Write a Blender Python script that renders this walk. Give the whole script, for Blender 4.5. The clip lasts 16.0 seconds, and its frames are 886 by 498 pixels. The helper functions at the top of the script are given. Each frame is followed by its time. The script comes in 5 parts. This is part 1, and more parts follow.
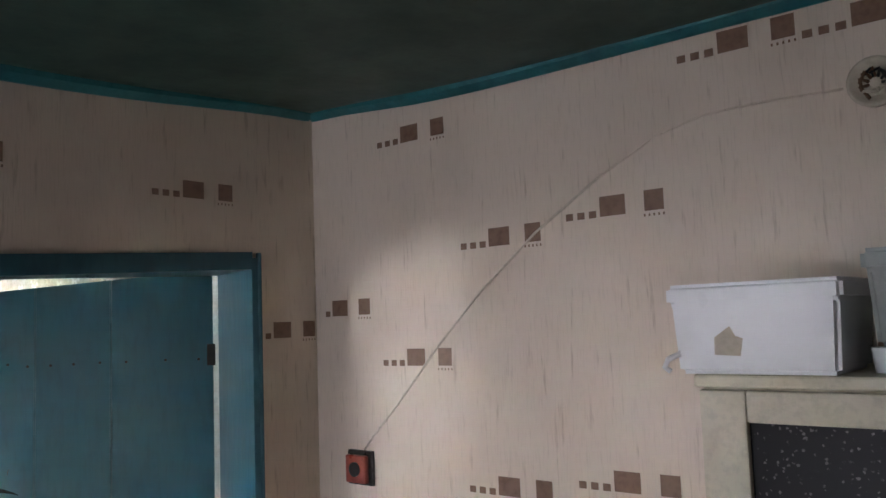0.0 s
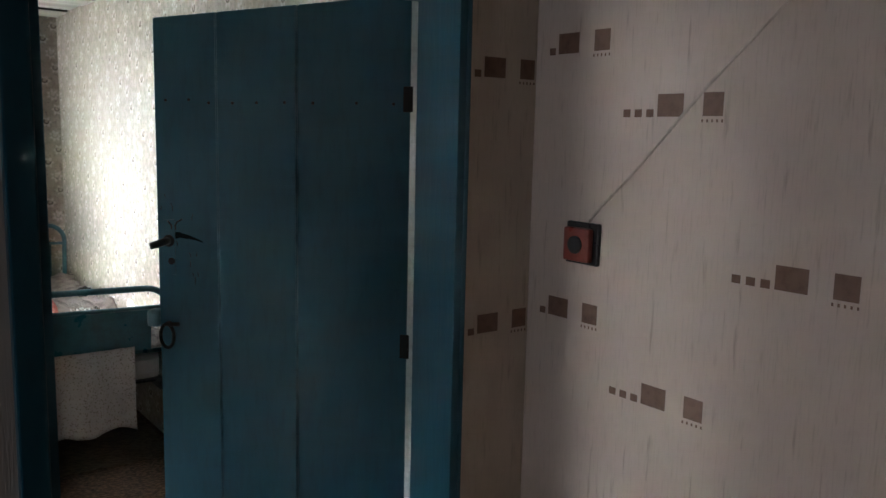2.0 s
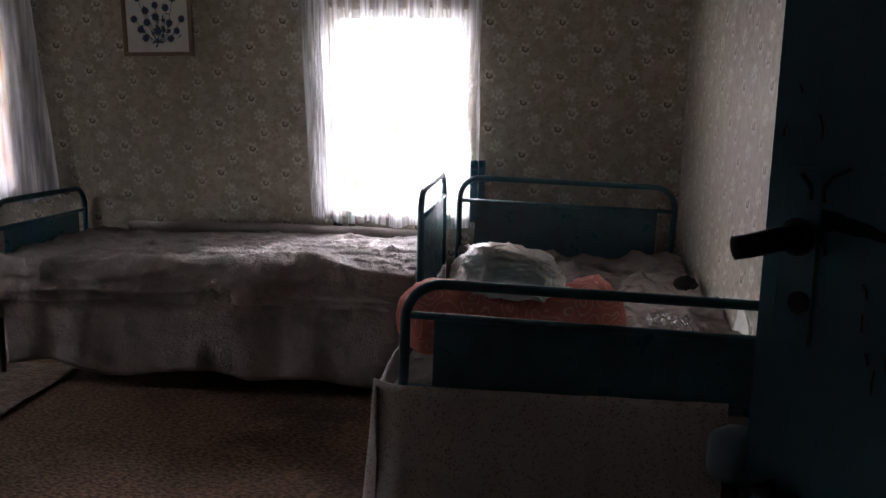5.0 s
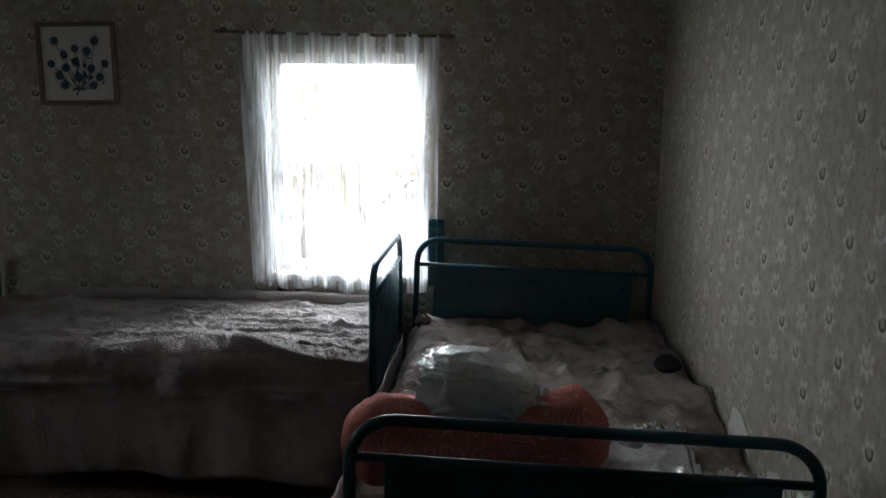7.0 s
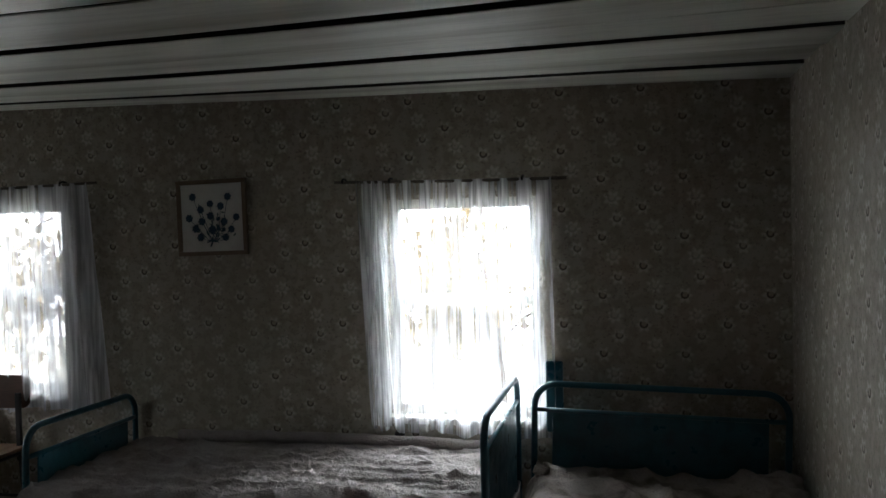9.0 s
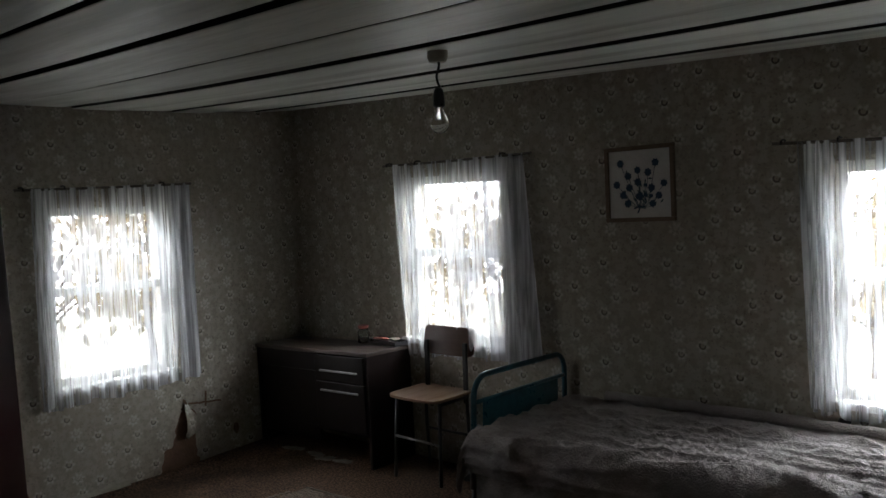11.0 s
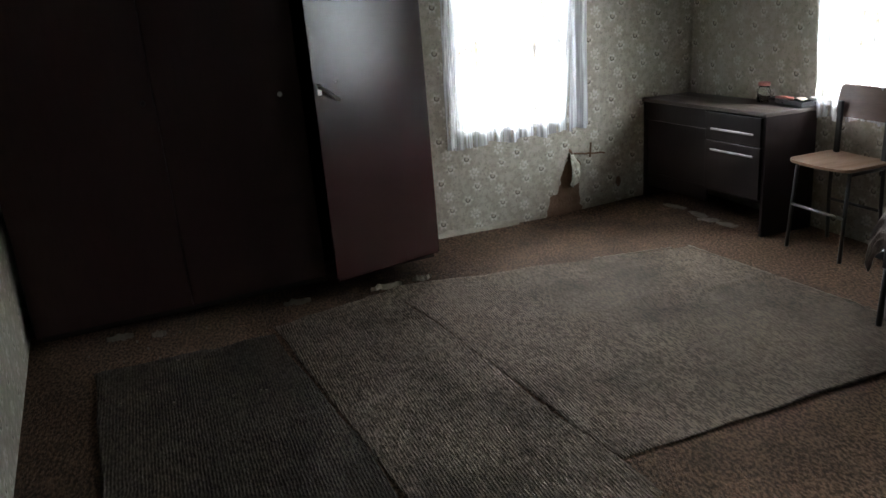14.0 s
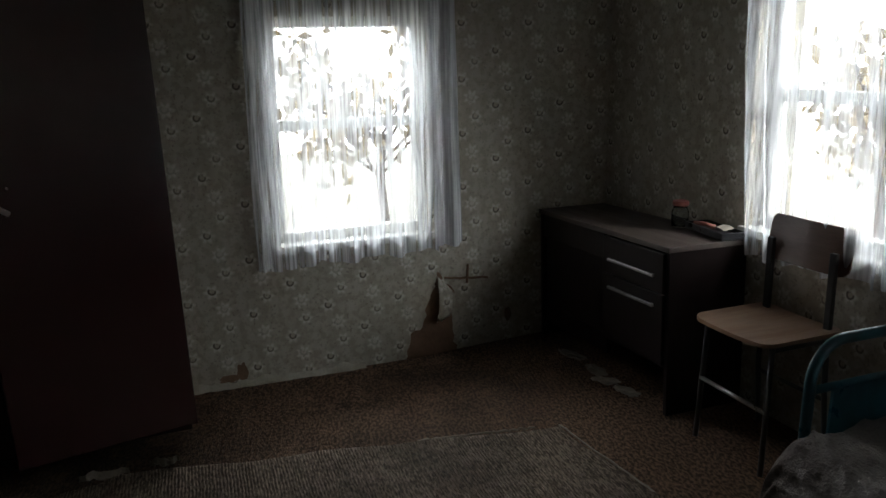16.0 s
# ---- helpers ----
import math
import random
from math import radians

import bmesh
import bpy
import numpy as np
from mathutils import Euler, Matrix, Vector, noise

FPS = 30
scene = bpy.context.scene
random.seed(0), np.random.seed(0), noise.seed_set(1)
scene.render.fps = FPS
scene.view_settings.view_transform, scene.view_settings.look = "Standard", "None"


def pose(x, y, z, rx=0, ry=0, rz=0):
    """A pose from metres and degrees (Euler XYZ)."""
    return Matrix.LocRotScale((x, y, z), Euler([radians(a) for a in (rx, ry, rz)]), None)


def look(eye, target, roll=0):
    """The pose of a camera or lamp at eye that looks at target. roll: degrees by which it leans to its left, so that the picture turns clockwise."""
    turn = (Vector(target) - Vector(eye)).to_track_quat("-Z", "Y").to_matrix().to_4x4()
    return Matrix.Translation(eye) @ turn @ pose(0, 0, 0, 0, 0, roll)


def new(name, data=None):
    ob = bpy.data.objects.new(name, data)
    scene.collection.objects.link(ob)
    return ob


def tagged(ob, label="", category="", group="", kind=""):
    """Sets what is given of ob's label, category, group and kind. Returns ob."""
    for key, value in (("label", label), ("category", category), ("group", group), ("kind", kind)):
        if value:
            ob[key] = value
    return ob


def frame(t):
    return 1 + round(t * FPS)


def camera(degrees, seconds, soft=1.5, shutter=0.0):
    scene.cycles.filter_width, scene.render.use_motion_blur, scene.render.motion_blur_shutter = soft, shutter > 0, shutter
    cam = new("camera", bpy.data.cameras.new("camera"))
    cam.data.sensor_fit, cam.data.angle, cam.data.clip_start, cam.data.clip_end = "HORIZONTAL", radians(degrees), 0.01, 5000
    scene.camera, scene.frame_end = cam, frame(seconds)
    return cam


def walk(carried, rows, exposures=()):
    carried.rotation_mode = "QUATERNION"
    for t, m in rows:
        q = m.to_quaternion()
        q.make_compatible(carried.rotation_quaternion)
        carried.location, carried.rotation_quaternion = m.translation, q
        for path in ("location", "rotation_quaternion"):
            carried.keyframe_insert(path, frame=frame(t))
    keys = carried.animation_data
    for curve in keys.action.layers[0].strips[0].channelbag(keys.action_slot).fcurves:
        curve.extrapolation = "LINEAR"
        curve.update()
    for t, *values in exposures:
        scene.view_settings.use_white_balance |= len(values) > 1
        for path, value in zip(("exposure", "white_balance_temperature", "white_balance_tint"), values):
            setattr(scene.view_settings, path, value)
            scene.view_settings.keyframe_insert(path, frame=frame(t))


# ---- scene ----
cam = camera(56.7, 16.0)
PATH = [
    (0, -0.036, 0.310, 1.607, 95.04, 2.09, -50.31),
    (0.5, -0.041, 0.343, 1.594, 92.38, 1.49, -47.91),
    (1, -0.022, 0.386, 1.566, 87.21, 1.23, -47.44),
    (1.5, 0.069, 0.481, 1.511, 85.37, 0.88, -47.10),
    (2, 0.239, 0.714, 1.453, 81.88, -1.27, -37.11),
    (2.5, 0.482, 1.005, 1.356, 80.22, -2.39, -25.67),
    (3, 0.627, 1.367, 1.273, 79.54, -1.73, -13.19),
    (3.5, 0.713, 1.565, 1.259, 79.69, -1.49, -3.95),
    (4, 0.786, 1.758, 1.250, 79.30, -1.49, 1.95),
    (4.2, 0.794, 1.857, 1.236, 79.15, -1.15, 3.66),
    (6.5, 0.740, 2.652, 1.372, 79.41, -0.70, 7.72),
    (7, 0.752, 2.647, 1.418, 80.23, -0.69, 3.74),
    (7.5, 0.795, 2.669, 1.426, 82.79, -0.37, 4.42),
    (8, 0.806, 2.692, 1.461, 85.95, 0.33, 4.76),
    (8.5, 0.843, 2.718, 1.489, 87.52, 0.68, 6.02),
    (9, 0.839, 2.711, 1.522, 88.45, 1.35, 13.09),
    (9.5, 0.824, 2.733, 1.543, 88.11, 1.94, 23.08),
    (10, 0.804, 2.727, 1.536, 88.18, 2.07, 29.87),
    (12.5, 0.670, 2.676, 1.529, 83.95, 0.74, 57.30),
    (13, 0.642, 2.660, 1.509, 82.32, -0.18, 62.18),
    (13.5, 0.664, 2.684, 1.497, 74.04, 1.11, 65.31),
    (14, 0.614, 2.675, 1.462, 71.46, 2.95, 66.48),
    (14.5, 0.522, 2.805, 1.424, 71.53, 4.79, 66.17),
    (15, 0.299, 3.186, 1.466, 76.31, 0.39, 68.37),
    (15.5, 0.068, 3.654, 1.472, 76.23, -0.06, 69.12),
    (16, -0.166, 4.068, 1.427, 76.25, 1.04, 69.24),
]
# seconds, stops, kelvin, tint
EXPOSURES = [(0.0, 5.95, 6300, 11), (0.5, 5.8, 6250, 11), (1.0, 5.2, 6250, 12), (1.5, 4.72, 6250, 12), (2.0, 4.55, 6300, 13), (2.5, 4.75, 6250, 15), (3.0, 4.75, 6200, 22), (3.5, 4.3, 6350, 28), (4.0, 3.2, 6850, 37), (4.2, 2.8, 6900, 36),
             (6.3, 1.35, 6250, 12), (7.0, 1.15, 6250, 10), (9.0, 0.85, 6350, 10), (10.0, 0.6, 6400, 10), (12.5, 1.6, 6450, 14), (13.5, 2.2, 6400, 10), (14.5, 2.7, 6250, 9), (15.2, 1.85, 6500, 9), (16.0, 0.65, 6450, 9)]
# watts of the sky's light in each window, plus added north-west and hall fills
SKY_GLOW, WEST_GLOW = 4.0, 2.8
P_N2, P_NW_FILL, P_N1, P_W, P_HALL_FILL = 275, 34, 60, 115, 0.42
walk(cam, [(t, pose(*r)) for t, *r in PATH], EXPOSURES)

# ---- world, sun and sky light ----
world = bpy.data.worlds.new("world")
scene.world = world
world.use_nodes = True
wn = world.node_tree
sky = wn.nodes.new("ShaderNodeTexSky")
sky.sky_type, sky.sun_disc = "NISHITA", False
sky.sun_elevation, sky.sun_rotation, sky.dust_density, sky.air_density = radians(38), radians(200), 4.0, 1.0
wn.links.new(sky.outputs[0], wn.nodes["Background"].inputs[0])
wn.nodes["Background"].inputs[1].default_value = 0.15
sun_data = bpy.data.lights.new("sun", "SUN")
sun_data.energy, sun_data.angle, sun_data.color = 4.0, radians(12), (1, 0.97, 0.92)
sun = new("sun", sun_data)
sun.matrix_world = look((4, -12, 10), (0, 3, 0))


def sky_or_fill_lamp(eye, target, w, h, power, tint=(0.87, 0.94, 1.0), spread=180):
    """An area lamp that stands in for the sky's light in a window, or an added fill."""
    d = bpy.data.lights.new("sky_or_fill_light", "AREA")
    d.shape, d.size, d.size_y, d.energy, d.color = "RECTANGLE", w, h, power, tint
    d.spread = radians(spread)
    ob = new("sky_or_fill_light", d)
    ob.matrix_world = look(eye, target)
    return ob


NORTH, WEST, EAST, SOUTH = 6.30, -3.75, 1.465, 2.42
A_EAST, A_NORTH, A_WEST, A_SOUTH = 1.60, 2.154, -2.0, -1.7
sky_or_fill_lamp((0.08, 8.2, 2.80), (0.08, 6.3, 2.0), 2.6, 1.8, P_N2)
# added fill, hidden outside, that brightens the east wall and bed through the window
sky_or_fill_lamp((-1.95, 8.35, 1.55), (1.46, 4.8, 1.10), 1.5, 1.5, P_NW_FILL, spread=100)
sky_or_fill_lamp((-2.60, 8.2, 2.85), (-2.45, 6.3, 2.0), 2.4, 1.8, P_N1)
sky_or_fill_lamp((-5.65, 4.99, 2.32), (-3.75, 4.99, 1.90), 2.6, 1.1, P_W)
# added hall fill, out of view at an invented opening in the west wall
sky_or_fill_lamp((-1.995, 1.74, 1.30), (1.6, 1.80, 1.60), 0.58, 1.08, P_HALL_FILL, (0.90, 0.91, 1.0))

# ---- materials ----


def nodes_of(name):
    m = bpy.data.materials.new(name)
    m.use_nodes = True
    return m, m.node_tree, m.node_tree.nodes["Principled BSDF"]


def add(nt, kind, ins=(), **props):
    n = nt.nodes.new(kind)
    for k, v in props.items():
        if k == "operation":
            n.operation = v
        elif k == "data_type":
            n.data_type = v
        elif k == "blend_type":
            n.blend_type = v
        elif k == "feature":
            n.feature = v
        elif k == "dims":
            n.voronoi_dimensions = v
        elif k == "interp":
            n.interpolation_type = v
    for i, v in ins:
        if isinstance(v, bpy.types.NodeSocket):
            nt.links.new(v, n.inputs[i])
        else:
            n.inputs[i].default_value = v
    return n


def mathn(nt, op, a, b=0.0, c=0.0):
    return add(nt, "ShaderNodeMath", ((0, a), (1, b), (2, c)), operation=op).outputs[0]


def step(nt, v, lo, hi):
    """0 below lo, 1 above hi."""
    return add(nt, "ShaderNodeMapRange", ((0, v), (1, lo), (2, hi), (3, 0.0), (4, 1.0)), interp="SMOOTHSTEP").outputs[0]


def mixc(nt, f, a, b):
    n = nt.nodes.new("ShaderNodeMix")
    n.data_type = "RGBA"
    for i, v in ((0, f), (6, a), (7, b)):
        if isinstance(v, bpy.types.NodeSocket):
            nt.links.new(v, n.inputs[i])
        else:
            n.inputs[i].default_value = (*v, 1) if i and len(v) == 3 else v
    return n.outputs[2]


def noise_of(nt, co, scale, detail=4.0, rough=0.55):
    return add(nt, "ShaderNodeTexNoise", ((0, co), (2, scale), (3, detail), (4, rough))).outputs[0]


def coords(nt, stretch=(1, 1, 1)):
    c = nt.nodes.new("ShaderNodeTexCoord")
    return add(nt, "ShaderNodeMapping", ((0, c.outputs[3]), (3, stretch))).outputs[0]


def surf(name, col, worn=None, rough=0.6, metal=0.0, big=3.0, fine=60.0, bump=0.15, stain=0.5, stretch=(1, 1, 1), spec=0.4, coat=0.0, vary=0.11, grain=0.35):
    """A painted, wooden, metal or cloth surface: stains at a large scale, grain and relief at a fine one."""
    m, nt, b = nodes_of(name)
    co = coords(nt, stretch)
    n1, n2 = noise_of(nt, co, big, 5.0), noise_of(nt, co, fine, 3.0)
    worn = worn or tuple(c * 0.55 for c in col)
    c1 = mixc(nt, mathn(nt, "MULTIPLY", step(nt, n1, 0.42, 0.72), stain), col, worn)
    c2 = mixc(nt, mathn(nt, "MULTIPLY", step(nt, n2, 0.45, 0.7), grain), c1, tuple(c * 0.6 for c in col))
    nt.links.new(c2, b.inputs["Base Color"])
    nt.links.new(add(nt, "ShaderNodeMapRange", ((0, n1), (1, 0.3), (2, 0.7), (3, max(rough - vary, 0.04)), (4, min(rough + vary, 1.0)))).outputs[0], b.inputs["Roughness"])
    b.inputs["Metallic"].default_value = metal
    b.inputs["Specular IOR Level"].default_value = spec
    b.inputs["Coat Weight"].default_value = coat
    if bump:
        h = mathn(nt, "ADD", n2, mathn(nt, "MULTIPLY", n1, 0.6))
        nt.links.new(add(nt, "ShaderNodeBump", (("Strength", bump), ("Distance", 0.01), ("Height", h))).outputs[0], b.inputs["Normal"])
    return m


def flower_paper(name, axis, ox, oz):
    """Bedroom wallpaper: pale daisies with dark centres and crescents on a grey-green ground, printed along one axis of the wall and z."""
    m, nt, b = nodes_of(name)
    c = nt.nodes.new("ShaderNodeTexCoord")
    s = add(nt, "ShaderNodeSeparateXYZ", ((0, c.outputs[3]),))
    u, v = s.outputs[axis], s.outputs[2]

    P, V = 0.170, 0.251

    def daisy(dx, dz, size, petals):
        """One flower of the repeat: its petals, its heart and the dark crescent in it."""
        x = mathn(nt, "WRAP", mathn(nt, "ADD", u, -ox - dx), P / 2, -P / 2)
        c2 = mathn(nt, "FLOOR", mathn(nt, "DIVIDE", mathn(nt, "ADD", u, 20.5 * P - ox - dx), P))
        up = mathn(nt, "MULTIPLY", mathn(nt, "MODULO", c2, 2.0), V / 2)
        y = mathn(nt, "WRAP", mathn(nt, "ADD", mathn(nt, "ADD", v, -oz - dz), up), V / 2, -V / 2)
        x = mathn(nt, "ADD", x, mathn(nt, "MULTIPLY_ADD", warp, 0.014, -0.007))
        r = mathn(nt, "SQRT", mathn(nt, "ADD", mathn(nt, "MULTIPLY", x, x), mathn(nt, "MULTIPLY", y, y)))
        th = mathn(nt, "ARCTAN2", y, x)
        pet = mathn(nt, "MULTIPLY_ADD", mathn(nt, "COSINE", mathn(nt, "MULTIPLY", th, petals)), 0.20 * size, 0.80 * size)
        pet = mathn(nt, "ADD", pet, mathn(nt, "MULTIPLY_ADD", leafy, 1.0 * size, -0.45 * size))
        flower = mathn(nt, "SUBTRACT", 1.0, step(nt, mathn(nt, "SUBTRACT", r, pet), -0.010, 0.009))
        dy = mathn(nt, "ADD", y, -0.003)
        rc = mathn(nt, "SQRT", mathn(nt, "ADD", mathn(nt, "MULTIPLY", x, x), mathn(nt, "MULTIPLY", dy, dy)))
        heart = mathn(nt, "SUBTRACT", 1.0, step(nt, rc, size * 0.30, size * 0.46))
        ring = mathn(nt, "MULTIPLY", step(nt, rc, size * 0.26, size * 0.36), mathn(nt, "SUBTRACT", 1.0, step(nt, rc, size * 0.50, size * 0.64)))
        ring = mathn(nt, "MULTIPLY", ring, mathn(nt, "SUBTRACT", 1.0, step(nt, mathn(nt, "SINE", mathn(nt, "ADD", th, 0.3)), 0.45, 0.9)))
        return flower, heart, ring

    co = coords(nt)
    stains, grain = noise_of(nt, co, 1.3, 5.0), noise_of(nt, co, 90.0, 3.0)
    leafy = noise_of(nt, co, 28.0, 3.0, 0.6)
    warp = noise_of(nt, co, 11.0, 2.0)
    stripe = mathn(nt, "SINE", mathn(nt, "MULTIPLY", mathn(nt, "ADD", u, -ox + 0.02), 2 * math.pi / P))
    base = mixc(nt, step(nt, leafy, 0.42, 0.62), (0.345, 0.310, 0.255), (0.255, 0.228, 0.180))
    base = mixc(nt, mathn(nt, "MULTIPLY", step(nt, stripe, 0.1, 0.9), 0.35), base, (0.24, 0.215, 0.17))
    for dx, dz, size, petals, dark in ((0.045, -0.085, 0.034, 7.0, 0.35), (0.064, 0.078, 0.030, 6.0, 0.7), (0.0, 0.0, 0.031, 6.0, 1.0)):
        f, h, k = daisy(dx, dz, size, petals)
        base = mixc(nt, mathn(nt, "MULTIPLY", f, 0.66), base, (0.60, 0.555, 0.48))
        base = mixc(nt, mathn(nt, "MULTIPLY", h, dark * 0.62), base, (0.20, 0.15, 0.11))
        base = mixc(nt, mathn(nt, "MULTIPLY", k, min(dark * 1.15, 1.0)), base, (0.075, 0.055, 0.044))
    specks = noise_of(nt, co, 75.0, 2.0, 0.5)
    base = mixc(nt, mathn(nt, "MULTIPLY", step(nt, specks, 0.60, 0.70), 0.65), base, (0.13, 0.11, 0.085))
    dirt = mathn(nt, "MULTIPLY", step(nt, stains, 0.45, 0.75), 0.45)
    base = mixc(nt, dirt, base, (0.20, 0.175, 0.13))
    base = mixc(nt, mathn(nt, "MULTIPLY", grain, 0.25), base, (0.24, 0.22, 0.17))
    nt.links.new(base, b.inputs["Base Color"])
    b.inputs["Roughness"].default_value = 0.72
    b.inputs["Specular IOR Level"].default_value = 0.25
    hgt = mathn(nt, "ADD", mathn(nt, "MULTIPLY", grain, 0.4), mathn(nt, "MULTIPLY", noise_of(nt, co, 7.0), 1.0))
    nt.links.new(add(nt, "ShaderNodeBump", (("Strength", 0.25), ("Distance", 0.01), ("Height", hgt))).outputs[0], b.inputs["Normal"])
    return m


def streak_paper(name):
    """Hall wallpaper: cream with fine upright brown flecks and grime."""
    m, nt, b = nodes_of(name)
    co = coords(nt)
    streak = noise_of(nt, coords(nt, (75, 75, 7)), 1.0, 3.0, 0.6)
    fine = noise_of(nt, coords(nt, (260, 260, 16)), 1.0, 2.0)
    stains = noise_of(nt, co, 1.6, 5.0)
    c = mixc(nt, mathn(nt, "MULTIPLY", step(nt, streak, 0.58, 0.74), 0.5), (0.66, 0.56, 0.47), (0.34, 0.26, 0.19))
    c = mixc(nt, mathn(nt, "MULTIPLY", step(nt, fine, 0.5, 0.75), 0.3), c, (0.45, 0.37, 0.29))
    c = mixc(nt, mathn(nt, "MULTIPLY", step(nt, stains, 0.48, 0.78), 0.5), c, (0.36, 0.29, 0.21))
    nt.links.new(c, b.inputs["Base Color"])
    b.inputs["Roughness"].default_value = 0.62
    b.inputs["Specular IOR Level"].default_value = 0.3
    nt.links.new(add(nt, "ShaderNodeBump", (("Strength", 0.2), ("Distance", 0.006), ("Height", mathn(nt, "ADD", fine, mathn(nt, "MULTIPLY", stains, 2.0))))).outputs[0], b.inputs["Normal"])
    return m


def carpet(name, dark, light, rib, turn, weave=(34, 140, 40), ribbed=0.04, fleck=0.66):
    """A ribbed, worn floor covering with flecks of pile."""
    m, nt, b = nodes_of(name)
    c = nt.nodes.new("ShaderNodeTexCoord")
    mp = add(nt, "ShaderNodeMapping", ((0, c.outputs[3]), (2, (0, 0, turn)), (3, (1, 1, 1))))
    st = add(nt, "ShaderNodeMapping", ((0, mp.outputs[0]), (3, weave)))
    flecks = noise_of(nt, st.outputs[0], 1.0, 3.0, 0.6)
    pile = noise_of(nt, mp.outputs[0], 210.0, 2.0)
    wear = noise_of(nt, mp.outputs[0], 1.1, 6.0, 0.6)
    patch = noise_of(nt, mp.outputs[0], 9.0, 6.0, 0.7)
    s = add(nt, "ShaderNodeSeparateXYZ", ((0, mp.outputs[0]),))
    ribs = mathn(nt, "MULTIPLY_ADD", mathn(nt, "SINE", mathn(nt, "MULTIPLY_ADD", s.outputs[1], rib, mathn(nt, "MULTIPLY", patch, 9.0))), 0.5, 0.5)
    k = mathn(nt, "ADD", mathn(nt, "MULTIPLY", step(nt, flecks, 0.40, 0.62), fleck), mathn(nt, "MULTIPLY", ribs, ribbed))
    k = mathn(nt, "MULTIPLY_ADD", pile, 0.3, k)
    col = mixc(nt, mathn(nt, "MINIMUM", k, 1.0), dark, light)
    col = mixc(nt, mathn(nt, "MULTIPLY", step(nt, wear, 0.40, 0.70), 0.72), col, tuple(x * 0.45 for x in dark))
    col = mixc(nt, mathn(nt, "MULTIPLY", step(nt, patch, 0.52, 0.72), 0.3), col, tuple(x * 1.25 for x in light))
    nt.links.new(col, b.inputs["Base Color"])
    b.inputs["Roughness"].default_value = 0.92
    b.inputs["Specular IOR Level"].default_value = 0.15
    hgt = mathn(nt, "ADD", mathn(nt, "MULTIPLY", ribs, 0.1 + 2.2 * ribbed), mathn(nt, "ADD", flecks, pile))
    nt.links.new(add(nt, "ShaderNodeBump", (("Strength", 0.9), ("Distance", 0.010), ("Height", hgt))).outputs[0], b.inputs["Normal"])
    return m


def sheer(name, col, clear):
    """Thin net curtain: part open weave, part cloth that lets light through."""
    m, nt, b = nodes_of(name)
    nt.nodes.remove(b)
    co = coords(nt)
    wave = noise_of(nt, coords(nt, (45, 45, 2)), 1.0, 3.0)
    dirt = noise_of(nt, co, 6.0, 4.0)
    c = mixc(nt, mathn(nt, "MULTIPLY", step(nt, dirt, 0.5, 0.75), 0.3), col, (0.5, 0.48, 0.42))
    dif = add(nt, "ShaderNodeBsdfDiffuse", ((0, c),))
    tra = add(nt, "ShaderNodeBsdfTranslucent", ((0, c),))
    cloth = add(nt, "ShaderNodeMixShader", ((0, 0.28), (1, dif.outputs[0]), (2, tra.outputs[0])))
    opn = nt.nodes.new("ShaderNodeBsdfTransparent")
    f = add(nt, "ShaderNodeMapRange", ((0, wave), (1, 0.38), (2, 0.64), (3, min(clear + 0.22, 1)), (4, max(clear - 0.45, 0)))).outputs[0]
    mix = add(nt, "ShaderNodeMixShader", ((0, f), (1, cloth.outputs[0]), (2, opn.outputs[0])))
    nt.links.new(mix.outputs[0], nt.nodes["Material Output"].inputs[0])
    return m


def printed_cloth(name, ground, ink, scale, width, rough=0.85):
    """Cloth with loops of a paler printed line."""
    m, nt, b = nodes_of(name)
    co = coords(nt)
    w = noise_of(nt, co, scale, 0.0)
    n = noise_of(nt, co, 160.0, 3.0)
    big = noise_of(nt, co, 8.0, 4.0)
    line = mathn(nt, "SUBTRACT", 1.0, step(nt, mathn(nt, "ABSOLUTE", mathn(nt, "SINE", mathn(nt, "MULTIPLY", w, 22.0))), width * 0.5, width))
    c = mixc(nt, mathn(nt, "MULTIPLY", line, 0.75), ground, ink)
    c = mixc(nt, mathn(nt, "MULTIPLY", step(nt, big, 0.45, 0.75), 0.35), c, tuple(x * 0.5 for x in ground))
    nt.links.new(c, b.inputs["Base Color"])
    b.inputs["Roughness"].default_value = rough
    b.inputs["Specular IOR Level"].default_value = 0.15
    nt.links.new(add(nt, "ShaderNodeBump", (("Strength", 0.3), ("Distance", 0.004), ("Height", mathn(nt, "ADD", n, mathn(nt, "MULTIPLY", big, 2.0))))).outputs[0], b.inputs["Normal"])
    return m


